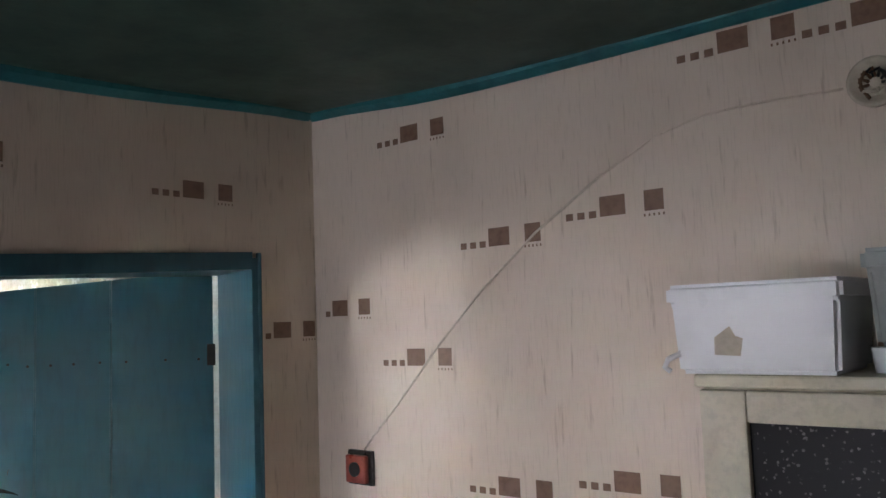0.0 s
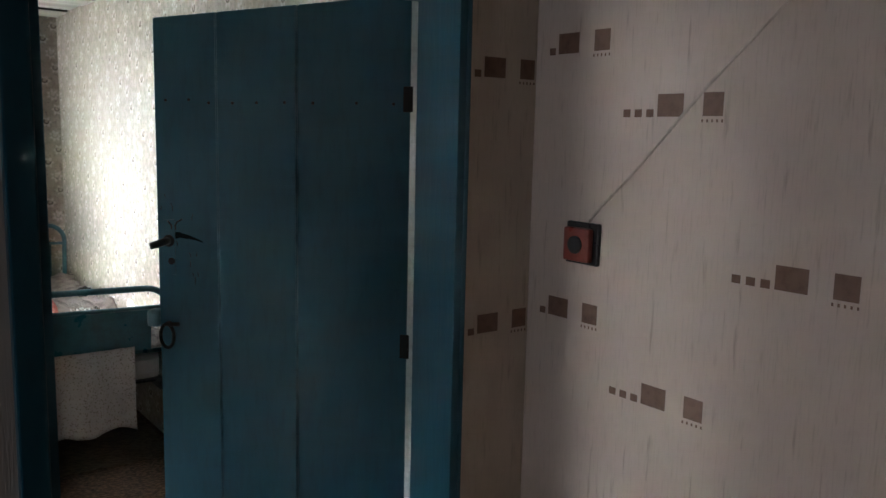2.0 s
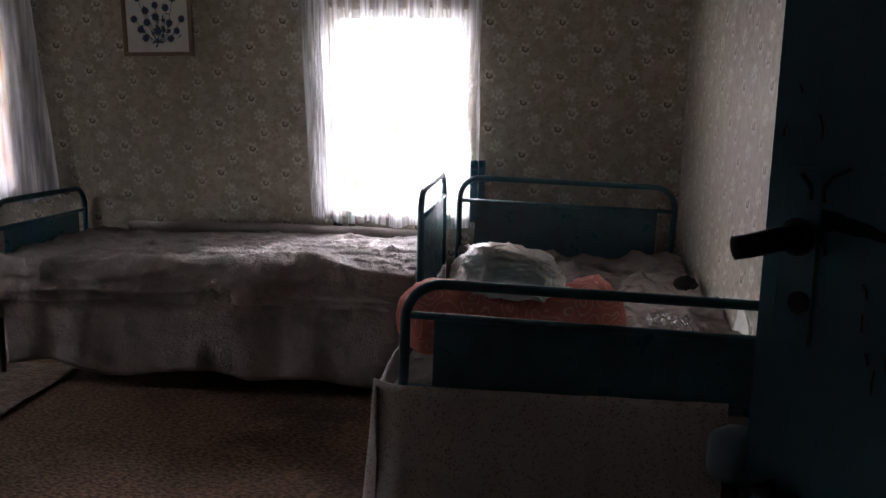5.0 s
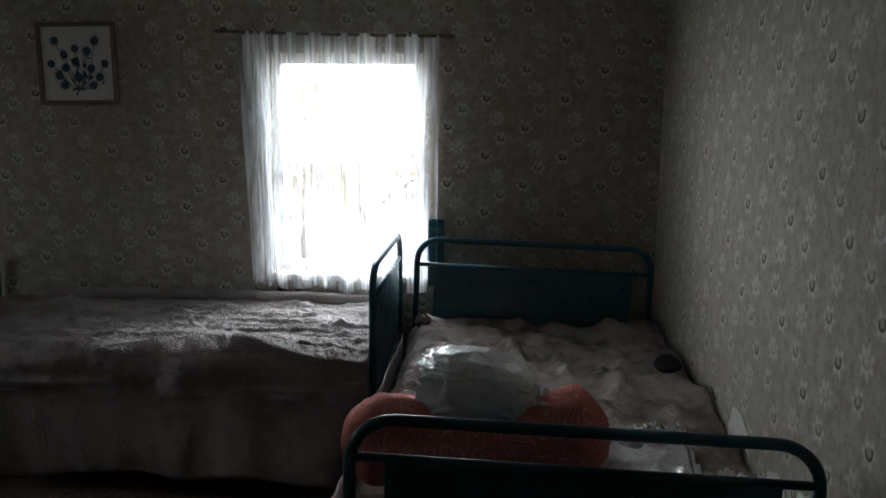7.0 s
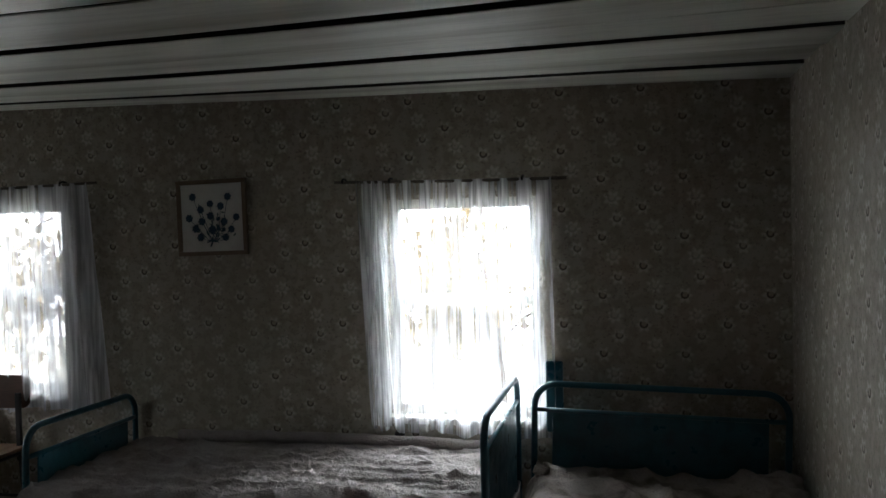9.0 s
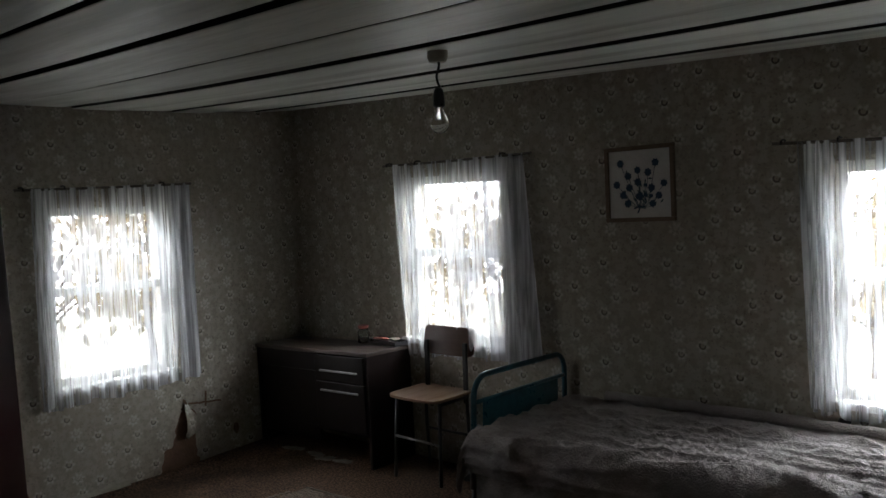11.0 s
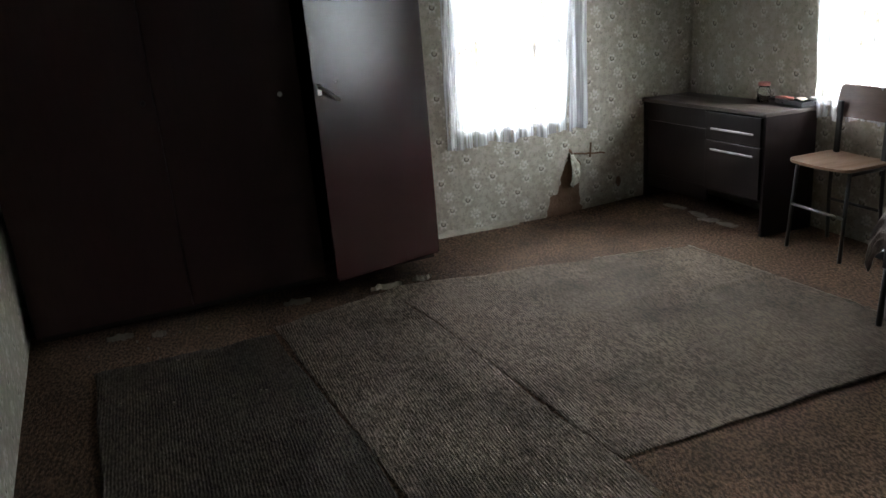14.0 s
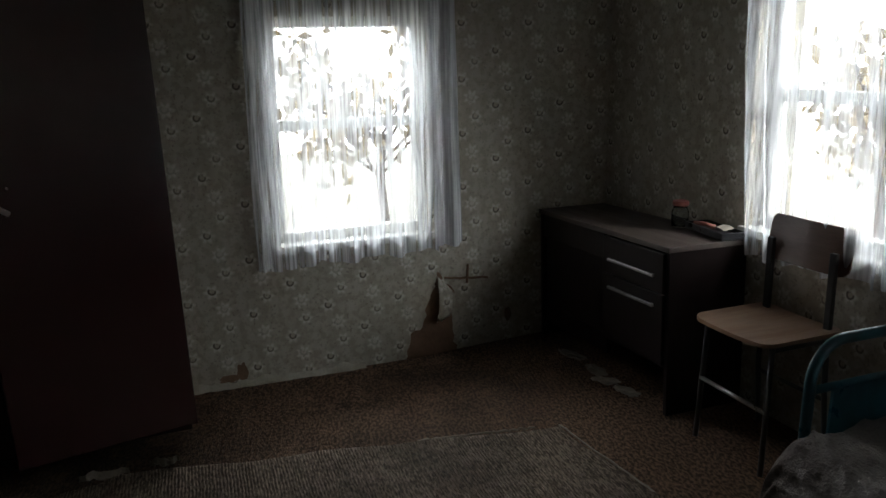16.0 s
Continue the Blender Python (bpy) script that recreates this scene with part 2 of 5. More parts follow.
def specked(name, ground, speck, scale, amount, rough=0.7):
    m, nt, b = nodes_of(name)
    co = coords(nt)
    w = add(nt, "ShaderNodeTexVoronoi", ((0, co), ("Scale", scale), ("Randomness", 1.0)), feature="F1")
    big = noise_of(nt, co, 5.0, 4.0)
    edge = mathn(nt, "ADD", w.outputs["Distance"], mathn(nt, "MULTIPLY_ADD", noise_of(nt, co, scale * 3.0, 2.0), 0.6, -0.3))
    dot = mathn(nt, "SUBTRACT", 1.0, step(nt, edge, amount * 0.6, amount))
    c = mixc(nt, mathn(nt, "MULTIPLY", dot, step(nt, noise_of(nt, co, scale * 0.7, 2.0), 0.4, 0.6)), ground, speck)
    c = mixc(nt, mathn(nt, "MULTIPLY", step(nt, big, 0.45, 0.75), 0.35), c, tuple(x * 0.55 for x in ground))
    nt.links.new(c, b.inputs["Base Color"])
    b.inputs["Roughness"].default_value = rough
    nt.links.new(add(nt, "ShaderNodeBump", (("Strength", 0.25), ("Distance", 0.004), ("Height", mathn(nt, "MULTIPLY_ADD", w.outputs["Distance"], 0.12, big)))).outputs[0], b.inputs["Normal"])
    return m


def clear_glass(name, rough=0.0, tint=(1, 1, 1)):
    m, nt, b = nodes_of(name)
    b.inputs["Base Color"].default_value = (*tint, 1)
    b.inputs["Transmission Weight"].default_value = 1.0
    b.inputs["Roughness"].default_value = rough
    b.inputs["IOR"].default_value = 1.45
    return m


paper_n, paper_y = flower_paper("flower wallpaper along x", 0, 0.704, 1.962), flower_paper("flower wallpaper along y", 1, 4.327, 0.407)
paper_a = streak_paper("streaked wallpaper")
teal = surf("teal gloss paint", (0.0120, 0.077, 0.110), (0.010, 0.063, 0.092), rough=0.33, big=0.8, fine=45, bump=0.06, stretch=(1, 1, 0.25), spec=0.42, stain=0.3, vary=0.05)
# near-black teal for the handle's shadow, painted on the door
shadow_teal = surf("dark teal of the handle shadow", (0.003, 0.009, 0.011), (0.004, 0.012, 0.014), rough=0.9, big=30, bump=0.1, spec=0.03)
knob_blue = surf("pale blue-grey paint", (0.07, 0.14, 0.175), (0.05, 0.10, 0.12), rough=0.5, big=20, bump=0.1)
teal_metal = surf("teal enamelled steel", (0.016, 0.095, 0.125), (0.012, 0.03, 0.03), rough=0.35, big=14, fine=120, bump=0.05, spec=0.5)
teal_trim = surf("teal cornice paint", (0.02, 0.16, 0.18), (0.01, 0.06, 0.07), rough=0.5, big=9, bump=0.2)
green_ceiling = surf("dark green ceiling paint", (0.036, 0.080, 0.066), (0.022, 0.042, 0.032), rough=0.55, big=4, fine=30, bump=0.1)
brown_print = surf("brown printed ink", (0.20, 0.115, 0.075), (0.14, 0.08, 0.055), rough=0.6, big=30, bump=0.0)
board_white = surf("smoked white ceiling boards", (0.62, 0.62, 0.55), (0.24, 0.22, 0.165), rough=0.42, big=2.2, fine=26, bump=0.12, stretch=(0.25, 2.5, 1), stain=0.7)
black_gap = surf("near-black gap", (0.02, 0.018, 0.015), rough=0.9, bump=0.1)
carpet_base = carpet("brown flecked carpet", (0.022, 0.014, 0.009), (0.245, 0.148, 0.092), 300.0, 0.2, (50, 95, 60), 0.01, 0.62)
carpet_grey = carpet("grey ribbed rug", (0.028, 0.020, 0.014), (0.262, 0.200, 0.147), 560.0, 0.06, (42, 170, 60), 0.16, 0.72)
carpet_dark = carpet("dark ribbed carpet", (0.018, 0.013, 0.010), (0.100, 0.079, 0.060), 560.0, 0.06, (55, 150, 60), 0.15)
lacquer = surf("dark lacquered board", (0.032, 0.0105, 0.0105), (0.024, 0.009, 0.009), rough=0.22, big=1.5, fine=40, bump=0.0, stretch=(1, 1, 0.3), spec=0.8, stain=0.15, vary=0.02, grain=0.06)
lacquer_worn = surf("dark scuffed board", (0.024, 0.0095, 0.0085), (0.034, 0.017, 0.011), rough=0.48, big=2.5, fine=50, bump=0.06, stretch=(1, 1, 0.3), spec=0.22, stain=0.6, vary=0.08)
lacquer_dull = surf("dark dull veneer", (0.0115, 0.0068, 0.0062), (0.026, 0.014, 0.011), rough=0.40, big=5, fine=40, bump=0.05, stretch=(1, 1, 0.2), stain=0.3, vary=0.05, spec=0.22)
desk_top = surf("worn brown veneer top", (0.050, 0.036, 0.030), (0.095, 0.072, 0.058), rough=0.45, big=6, fine=50, bump=0.06, stretch=(0.3, 2, 1))
ply = surf("varnished plywood", (0.25, 0.155, 0.10), (0.19, 0.10, 0.06), rough=0.38, big=5, fine=50, bump=0.05, stretch=(3, 0.5, 1))
ply_dark = surf("dark stained plywood", (0.125, 0.070, 0.050), (0.07, 0.04, 0.03), rough=0.42, big=5, fine=50, bump=0.05, stretch=(0.5, 1, 3))
dark_tube = surf("dark painted tube", (0.03, 0.028, 0.028), rough=0.4, big=12, bump=0.05)
chrome = surf("dulled chrome", (0.34, 0.33, 0.32), (0.12, 0.10, 0.09), rough=0.38, metal=1.0, big=30, bump=0.04)
black_iron = surf("black iron", (0.012, 0.011, 0.011), (0.025, 0.016, 0.012), rough=0.5, metal=0.4, big=20, bump=0.2)
fur = surf("matted grey-brown fleece", (0.31, 0.275, 0.26), (0.17, 0.145, 0.135), rough=0.95, big=9, fine=130, bump=0.9, spec=0.1)
fur_light = surf("pale blotched fleece", (0.35, 0.305, 0.275), (0.12, 0.10, 0.09), rough=0.95, big=11, fine=120, bump=0.9, spec=0.1, stain=0.85)
sheet_cloth = surf("greyed cotton", (0.42, 0.39, 0.37), (0.27, 0.24, 0.22), rough=0.9, big=6, fine=200, bump=0.25, spec=0.1)
skirt_grey = surf("grey-brown cotton", (0.27, 0.235, 0.215), (0.13, 0.11, 0.10), rough=0.95, big=9, fine=110, bump=0.9, spec=0.1, stain=0.8)
skirt_cloth = specked("sprigged cotton", (0.40, 0.37, 0.355), (0.20, 0.15, 0.13), 120.0, 0.46, 0.9)
quilt_red = printed_cloth("coral printed quilt", (0.58, 0.18, 0.15), (0.74, 0.46, 0.40), 17.0, 0.30)
bag_white = surf("crumpled white plastic film", (0.88, 0.89, 0.87), (0.72, 0.73, 0.72), rough=0.22, big=14, fine=60, bump=0.3, spec=0.5)
film_clear = surf("clouded plastic film", (0.62, 0.62, 0.61), (0.34, 0.34, 0.34), rough=0.22, big=16, fine=50, bump=0.5, spec=0.6)
foil = surf("crinkled foil", (0.72, 0.72, 0.72), (0.4, 0.4, 0.4), rough=0.25, metal=0.9, big=40, fine=90, bump=0.8)
net_white, net_dense = sheer("white net", (0.80, 0.81, 0.82), 0.60), sheer("doubled white net", (0.66, 0.67, 0.70), 0.28)
frame_white = surf("flaking white window paint", (0.62, 0.61, 0.57), (0.38, 0.33, 0.26), rough=0.5, big=12, bump=0.3)
pane_glass = clear_glass("window glass")
jar_glass = clear_glass("jar glass", 0.02, (0.9, 0.95, 0.92))
wood_grey = surf("weathered curtain rod", (0.10, 0.085, 0.07), (0.05, 0.04, 0.03), rough=0.7, big=20, bump=0.3)
frame_wood = surf("brown picture moulding", (0.16, 0.11, 0.07), (0.08, 0.05, 0.03), rough=0.5, big=14, bump=0.1)
linen = surf("cream embroidery linen", (0.56, 0.55, 0.52), (0.42, 0.40, 0.36), rough=0.9, big=6, fine=220, bump=0.3)
thread_blue = surf("navy thread", (0.028, 0.055, 0.10), (0.04, 0.10, 0.12), rough=0.9, big=40, fine=200, bump=0.3)
thread_leaf = surf("grey-teal thread", (0.06, 0.10, 0.105), (0.03, 0.06, 0.08), rough=0.9, big=40, fine=200, bump=0.3)
plaster = surf("bare pale plaster", (0.60, 0.59, 0.55), (0.42, 0.40, 0.36), rough=0.9, big=10, bump=0.3)
bare_board = surf("bare brown fibreboard", (0.15, 0.085, 0.05), (0.07, 0.04, 0.025), rough=0.9, big=9, bump=0.4)
paper_back = surf("curled paper backing", (0.34, 0.31, 0.25), (0.2, 0.17, 0.12), rough=0.9, big=9, bump=0.3)
flaky = surf("flaking whitewash", (0.45, 0.43, 0.36), (0.10, 0.085, 0.065), rough=0.95, big=7, fine=35, bump=1.0, stain=1.0)
tub_white = surf("white polypropylene", (0.76, 0.77, 0.79), (0.70, 0.70, 0.71), rough=0.35, big=2, bump=0.0, stain=0.2, fine=6)
tub_grey = surf("grey polypropylene", (0.30, 0.32, 0.31), (0.2, 0.21, 0.2), rough=0.45, big=4, bump=0.02)
tan_paper = surf("tan paper label", (0.50, 0.44, 0.35), (0.38, 0.32, 0.25), rough=0.9, big=20, bump=0.1)
cream_paint = surf("yellowed cream paint", (0.58, 0.53, 0.40), (0.40, 0.33, 0.21), rough=0.45, big=7, bump=0.15)
speck_black = specked("black speckled oilcloth", (0.013, 0.013, 0.016), (0.22, 0.19, 0.20), 95.0, 0.28, 0.7)
bakelite_red = surf("red-brown bakelite", (0.32, 0.055, 0.035), (0.2, 0.04, 0.03), rough=0.35, big=30, bump=0.05)
bakelite_black = surf("black bakelite", (0.016, 0.015, 0.016), rough=0.35, big=30, bump=0.05)
cable_white = surf("painted-over cable", (0.68, 0.60, 0.51), (0.5, 0.42, 0.34), rough=0.6, big=20, bump=0.1)
lid_red = surf("faded red lid", (0.27, 0.085, 0.065), (0.25, 0.08, 0.05), rough=0.5, big=30, bump=0.1)
litter = surf("dirty paper scrap", (0.20, 0.165, 0.13), (0.10, 0.08, 0.06), rough=0.95, big=20, bump=0.2)
frayed = surf("pale frayed yarn", (0.26, 0.22, 0.175), (0.16, 0.13, 0.10), rough=0.95, big=9, fine=200, bump=0.5, stain=0.8)
hall_floor = surf("brown painted floorboards", (0.12, 0.065, 0.04), (0.07, 0.04, 0.03), rough=0.5, big=5, bump=0.15)
grass = surf("bleached dry grass", (0.42, 0.42, 0.36), (0.34, 0.32, 0.26), rough=0.95, big=1.5, fine=30, bump=0.5)
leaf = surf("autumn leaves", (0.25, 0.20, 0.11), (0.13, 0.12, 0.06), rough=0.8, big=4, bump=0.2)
bark = surf("bark", (0.10, 0.075, 0.055), rough=0.95, big=12, bump=0.6)
shed_wood = surf("orange-brown shed boards", (0.28, 0.15, 0.07), (0.16, 0.09, 0.05), rough=0.85, big=6, bump=0.4)
roof_slate = surf("grey slate roofing", (0.22, 0.22, 0.22), rough=0.8, big=6, bump=0.4)

# ---- building helpers ----


def link(name, bm, material, parent=None, label="", smooth=False):
    me = bpy.data.meshes.new(name)
    bmesh.ops.recalc_face_normals(bm, faces=bm.faces)
    bm.to_mesh(me)
    bm.free()
    me.materials.append(material)
    if smooth:
        for p in me.polygons:
            p.use_smooth = True
    ob = new(name, me)
    if parent is not None:
        ob.parent = parent
    if label:
        ob["label"] = label
    return ob


def part(name, bm, material, parent, label="", smooth=False):
    return link(name, bm, material, parent, label, smooth)


def thing(name, m, label, category, group=""):
    ob = new(name)
    ob.empty_display_size = 0.1
    ob.matrix_basis = m
    return tagged(ob, label, category, group)


def setting(ob, label):
    return tagged(ob, label, kind="structure")


def block(bm, a, b, bevel=0.0):
    """A box from corner a to corner b, its edges rounded."""
    r = bmesh.ops.create_cube(bm, size=1)
    for v in r["verts"]:
        v.co = Vector([(a[i] + b[i]) / 2 + v.co[i] * (b[i] - a[i]) for i in range(3)])
    if bevel:
        es = list({e for v in r["verts"] for e in v.link_edges})
        bmesh.ops.bevel(bm, geom=es, offset=bevel, segments=2, affect="EDGES", profile=0.6)
    return bm


def boxed(a, b, bevel=0.0):
    return block(bmesh.new(), a, b, bevel)


def prism(bm, plan, z0, z1):
    """An upright prism over a plan; z1 may be a list, one height a corner."""
    n = len(plan)
    tops = z1 if isinstance(z1, (list, tuple)) else [z1] * n
    lows = z0 if isinstance(z0, (list, tuple)) else [z0] * n
    lo = [bm.verts.new((x, y, z)) for (x, y), z in zip(plan, lows)]
    hi = [bm.verts.new((x, y, z)) for (x, y), z in zip(plan, tops)]
    bm.faces.new(lo[::-1])
    bm.faces.new(hi)
    for i in range(n):
        bm.faces.new((lo[i], lo[(i + 1) % n], hi[(i + 1) % n], hi[i]))
    return bm


def tube(bm, path, r, sides=10, closed=False):
    """A round tube along points."""
    pts = [Vector(p) for p in path]
    rings, up = [], Vector((0.13, 0.21, 0.97))
    for i, p in enumerate(pts):
        d = (pts[min(i + 1, len(pts) - 1)] - pts[max(i - 1, 0)]).normalized()
        side = d.cross(up)
        if side.length < 1e-3:
            side = d.cross(Vector((1, 0, 0)))
        side.normalize()
        up = side.cross(d).normalized()
        rings.append([bm.verts.new(p + r * (math.cos(a) * side + math.sin(a) * up)) for a in (2 * math.pi * k / sides for k in range(sides))])
    for a, b in zip(rings, rings[1:]):
        for k in range(sides):
            bm.faces.new((a[k], a[(k + 1) % sides], b[(k + 1) % sides], b[k]))
    bm.faces.new(rings[0][::-1])
    bm.faces.new(rings[-1])
    return bm


def arch(x0, x1, z0, z1, r, y=0.0, n=7):
    """Points of an upside-down U from the foot of one post to the foot of the other."""
    pts = [(x0, y, z0)]
    for k in range(n + 1):
        a = math.pi - k * math.pi / 2 / n
        pts.append((x0 + r + r * math.cos(a), y, z1 - r + r * math.sin(a)))
    for k in range(n + 1):
        a = math.pi / 2 - k * math.pi / 2 / n
        pts.append((x1 - r + r * math.cos(a), y, z1 - r + r * math.sin(a)))
    return pts + [(x1, y, z0)]


def lathe(bm, profile, sides=20, at=(0, 0, 0)):
    rings = []
    for r, z in profile:
        rings.append([bm.verts.new((at[0] + r * math.cos(2 * math.pi * k / sides), at[1] + r * math.sin(2 * math.pi * k / sides), at[2] + z)) for k in range(sides)])
    for a, b in zip(rings, rings[1:]):
        for k in range(sides):
            bm.faces.new((a[k], a[(k + 1) % sides], b[(k + 1) % sides], b[k]))
    bm.faces.new(rings[0][::-1])
    bm.faces.new(rings[-1])
    return bm


def sheet(nu, nv, f, thick=0.0):
    """A cloth over a grid: f(u, v), both 0 to 1, gives the place."""
    bm = bmesh.new()
    g = [[bm.verts.new(f(i / nu, j / nv)) for j in range(nv + 1)] for i in range(nu + 1)]
    for i in range(nu):
        for j in range(nv):
            bm.faces.new((g[i][j], g[i + 1][j], g[i + 1][j + 1], g[i][j + 1]))
    if thick:
        bmesh.ops.recalc_face_normals(bm, faces=bm.faces)
        bmesh.ops.solidify(bm, geom=list(bm.faces), thickness=thick)
    return bm


def nz(x, y=0.0, z=0.0, s=1.0):
    return noise.noise(Vector((x * s, y * s, z * s)))


def wall_mesh(axis, p0, p1, a0, a1, z0, z1, openings=()):
    """A wall with openings through it. axis 0: along x, from y = p0 to p1; axis 1: along y, from x = p0 to p1. Openings: (a0, a1, z0, z1)."""
    bm = bmesh.new()
    ua = sorted({a0, a1, *[o[0] for o in openings], *[o[1] for o in openings]})
    uz = sorted({z0, z1, *[o[2] for o in openings], *[o[3] for o in openings]})
    cache = {}

    def vert(a, p, z):
        k = (round(a, 4), round(p, 4), round(z, 4))
        if k not in cache:
            cache[k] = bm.verts.new((a, p, z) if axis == 0 else (p, a, z))
        return cache[k]

    def solid(i, j):
        if not (0 <= i < len(ua) - 1 and 0 <= j < len(uz) - 1):
            return False
        a, z = (ua[i] + ua[i + 1]) / 2, (uz[j] + uz[j + 1]) / 2
        return not any(o[0] < a < o[1] and o[2] < z < o[3] for o in openings)

    for i in range(len(ua) - 1):
        for j in range(len(uz) - 1):
            if not solid(i, j):
                continue
            A, B, C, D = ua[i], ua[i + 1], uz[j], uz[j + 1]
            for p in (p0, p1):
                bm.faces.new([vert(A, p, C), vert(B, p, C), vert(B, p, D), vert(A, p, D)])
            for di, dj, q in ((-1, 0, ((A, C), (A, D))), (1, 0, ((B, C), (B, D))), (0, -1, ((A, C), (B, C))), (0, 1, ((A, D), (B, D)))):
                if not solid(i + di, j + dj):
                    (a, c), (b, d) = q
                    bm.faces.new([vert(a, p0, c), vert(b, p0, d), vert(b, p1, d), vert(a, p1, c)])
    return bm


def ceiling_z(x, y):
    u = min(max((1.46 - x) / 5.2, 0), 1)
    sag = 0.055 * math.exp(-((y - 4.5) / 1.1) ** 2) * max(0, 1 - ((x + 1.15) / 2.6) ** 2)
    return 2.104 + 0.10 * u * math.exp(-(6.3 - y) / 0.8) - sag


def floor_z(x, y):
    """The floor sags towards the west wall."""
    k = min(max((-3.15 - x) / 0.5, 0), 1)
    m = min(max((6.0 - y) / 0.8, 0), 1)
    return -0.042 * k * k * (3 - 2 * k) * m


# ---- bedroom shell ----
W_TOP = 2.32
N2, N1, WW = (-0.27, 0.43, 0.66, 1.65), (-2.72, -1.965, 0.72, 1.69), (4.63, 5.35, 0.58, 1.57)
setting(link("wall_north", wall_mesh(0, NORTH, NORTH + 0.22, WEST - 0.22, EAST + 0.3, -0.3, W_TOP, (N2, N1)), paper_n), "bedroom wall papered with pale daisies on grey-green, two windows")
wall_west = setting(link("wall_west", wall_mesh(1, WEST - 0.22, WEST, SOUTH - 0.27, NORTH, -0.3, W_TOP, (WW,)), paper_y), "papered bedroom wall with one window and torn paper")
wall_east = setting(link("wall_east", boxed((EAST, SOUTH, -0.3), (EAST + 0.3, NORTH, W_TOP)), paper_y), "papered bedroom wall beside the beds with torn patches")

bm = bmesh.new()
prism(bm, [(WEST, A_NORTH), (0.512, A_NORTH), (0.518, 2.25), (WEST, 2.25)], -0.3, W_TOP)
prism(bm, [(1.382, A_NORTH), (1.80, A_NORTH), (1.80, SOUTH), (1.468, SOUTH)], -0.3, W_TOP)
prism(bm, [(0.512, A_NORTH), (1.382, A_NORTH), (1.468, SOUTH), (0.518, 2.25)], [1.775, 1.815, 1.815, 1.775], W_TOP)
me_side = link("wall_south", bm, paper_a)
me_side.data.materials.append(paper_n)
for p in me_side.data.polygons:
    if p.normal.y > 0.9:
        p.material_index = 1
setting(me_side, "thick wall with the doorway between hall and bedroom")

bm = bmesh.new()
nx, ny = 44, 34
g = [[bm.verts.new((x, y, floor_z(x, y))) for y in np.linspace(SOUTH - 0.27, NORTH, ny)] for x in np.linspace(WEST, EAST + 0.1, nx)]
for i in range(nx - 1):
    for j in range(ny - 1):
        bm.faces.new((g[i][j], g[i + 1][j], g[i + 1][j + 1], g[i][j + 1]))
ext = bmesh.ops.extrude_face_region(bm, geom=list(bm.faces))
for v in ext["geom"]:
    if isinstance(v, bmesh.types.BMVert):
        v.co.z -= 0.15
setting(link("floor", bm, carpet_base), "bedroom floor covered with worn brown flecked carpet")

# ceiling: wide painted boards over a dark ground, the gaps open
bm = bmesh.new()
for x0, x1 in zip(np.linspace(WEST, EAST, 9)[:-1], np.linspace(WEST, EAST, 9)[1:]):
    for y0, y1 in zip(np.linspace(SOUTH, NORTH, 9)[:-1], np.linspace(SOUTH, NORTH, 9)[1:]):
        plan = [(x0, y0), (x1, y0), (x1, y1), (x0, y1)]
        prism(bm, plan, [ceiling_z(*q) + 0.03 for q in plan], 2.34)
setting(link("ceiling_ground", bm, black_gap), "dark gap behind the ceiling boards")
rng = random.Random(5)
edges = [6.30, 5.985, 5.685, 5.38, 5.08, 4.765, 4.395, 4.06, 3.73, 3.40, 3.07, 2.74, SOUTH]
bm = bmesh.new()
for k, (y1, y0) in enumerate(zip(edges, edges[1:])):
    gap = 0.015 + 0.008 * rng.random()
    low = 0.0 if k % 2 else 0.008
    xs = np.linspace(WEST, EAST, 15)
    bow = [0.004 * nz(x, k * 7.3, 0, 0.8) for x in xs]
    side = [0.012 * nz(x + 40, k * 3.1, 0, 0.6) for x in xs]
    rows = []
    for x, w, sd in zip(xs, bow, side):
        ya, yb = y0 + gap + sd, y1 - gap + sd
        if k == 0:
            yb = y1
        za, zb = ceiling_z(x, ya) - low + w, ceiling_z(x, yb) - low + w
        rows.append([bm.verts.new(q) for q in ((x, ya, za + 0.028), (x, ya, za + 0.003), (x, ya + 0.004, za), (x, yb - 0.004, zb), (x, yb, zb + 0.003), (x, yb, zb + 0.028))])
    for a, b in zip(rows, rows[1:]):
        for i in range(6):
            bm.faces.new((a[i], a[(i + 1) % 6], b[(i + 1) % 6], b[i]))
    bm.faces.new(rows[0])
    bm.faces.new(rows[-1][::-1])
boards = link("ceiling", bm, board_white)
# board edges get the near-black of the ground, so the gaps read as lines
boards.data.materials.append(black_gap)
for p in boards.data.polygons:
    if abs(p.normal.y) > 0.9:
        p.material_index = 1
setting(boards, "low ceiling of wide smoked white boards with open gaps")

# flaking ledge along the top of the west wall, and the paper that hangs from it
bm = sheet(60, 8, lambda u, v: (WEST + 0.045 - 0.045 * abs(2 * v - 1) + 0.012 * nz(u * 30, v * 3), SOUTH + 0.01 + u * 1.68, 2.105 - v * (0.075 + 0.03 * nz(u * 14, 2)) ), 0.004)
part("ledge", bm, flaky, wall_west, "flaking whitewashed ledge", smooth=True)
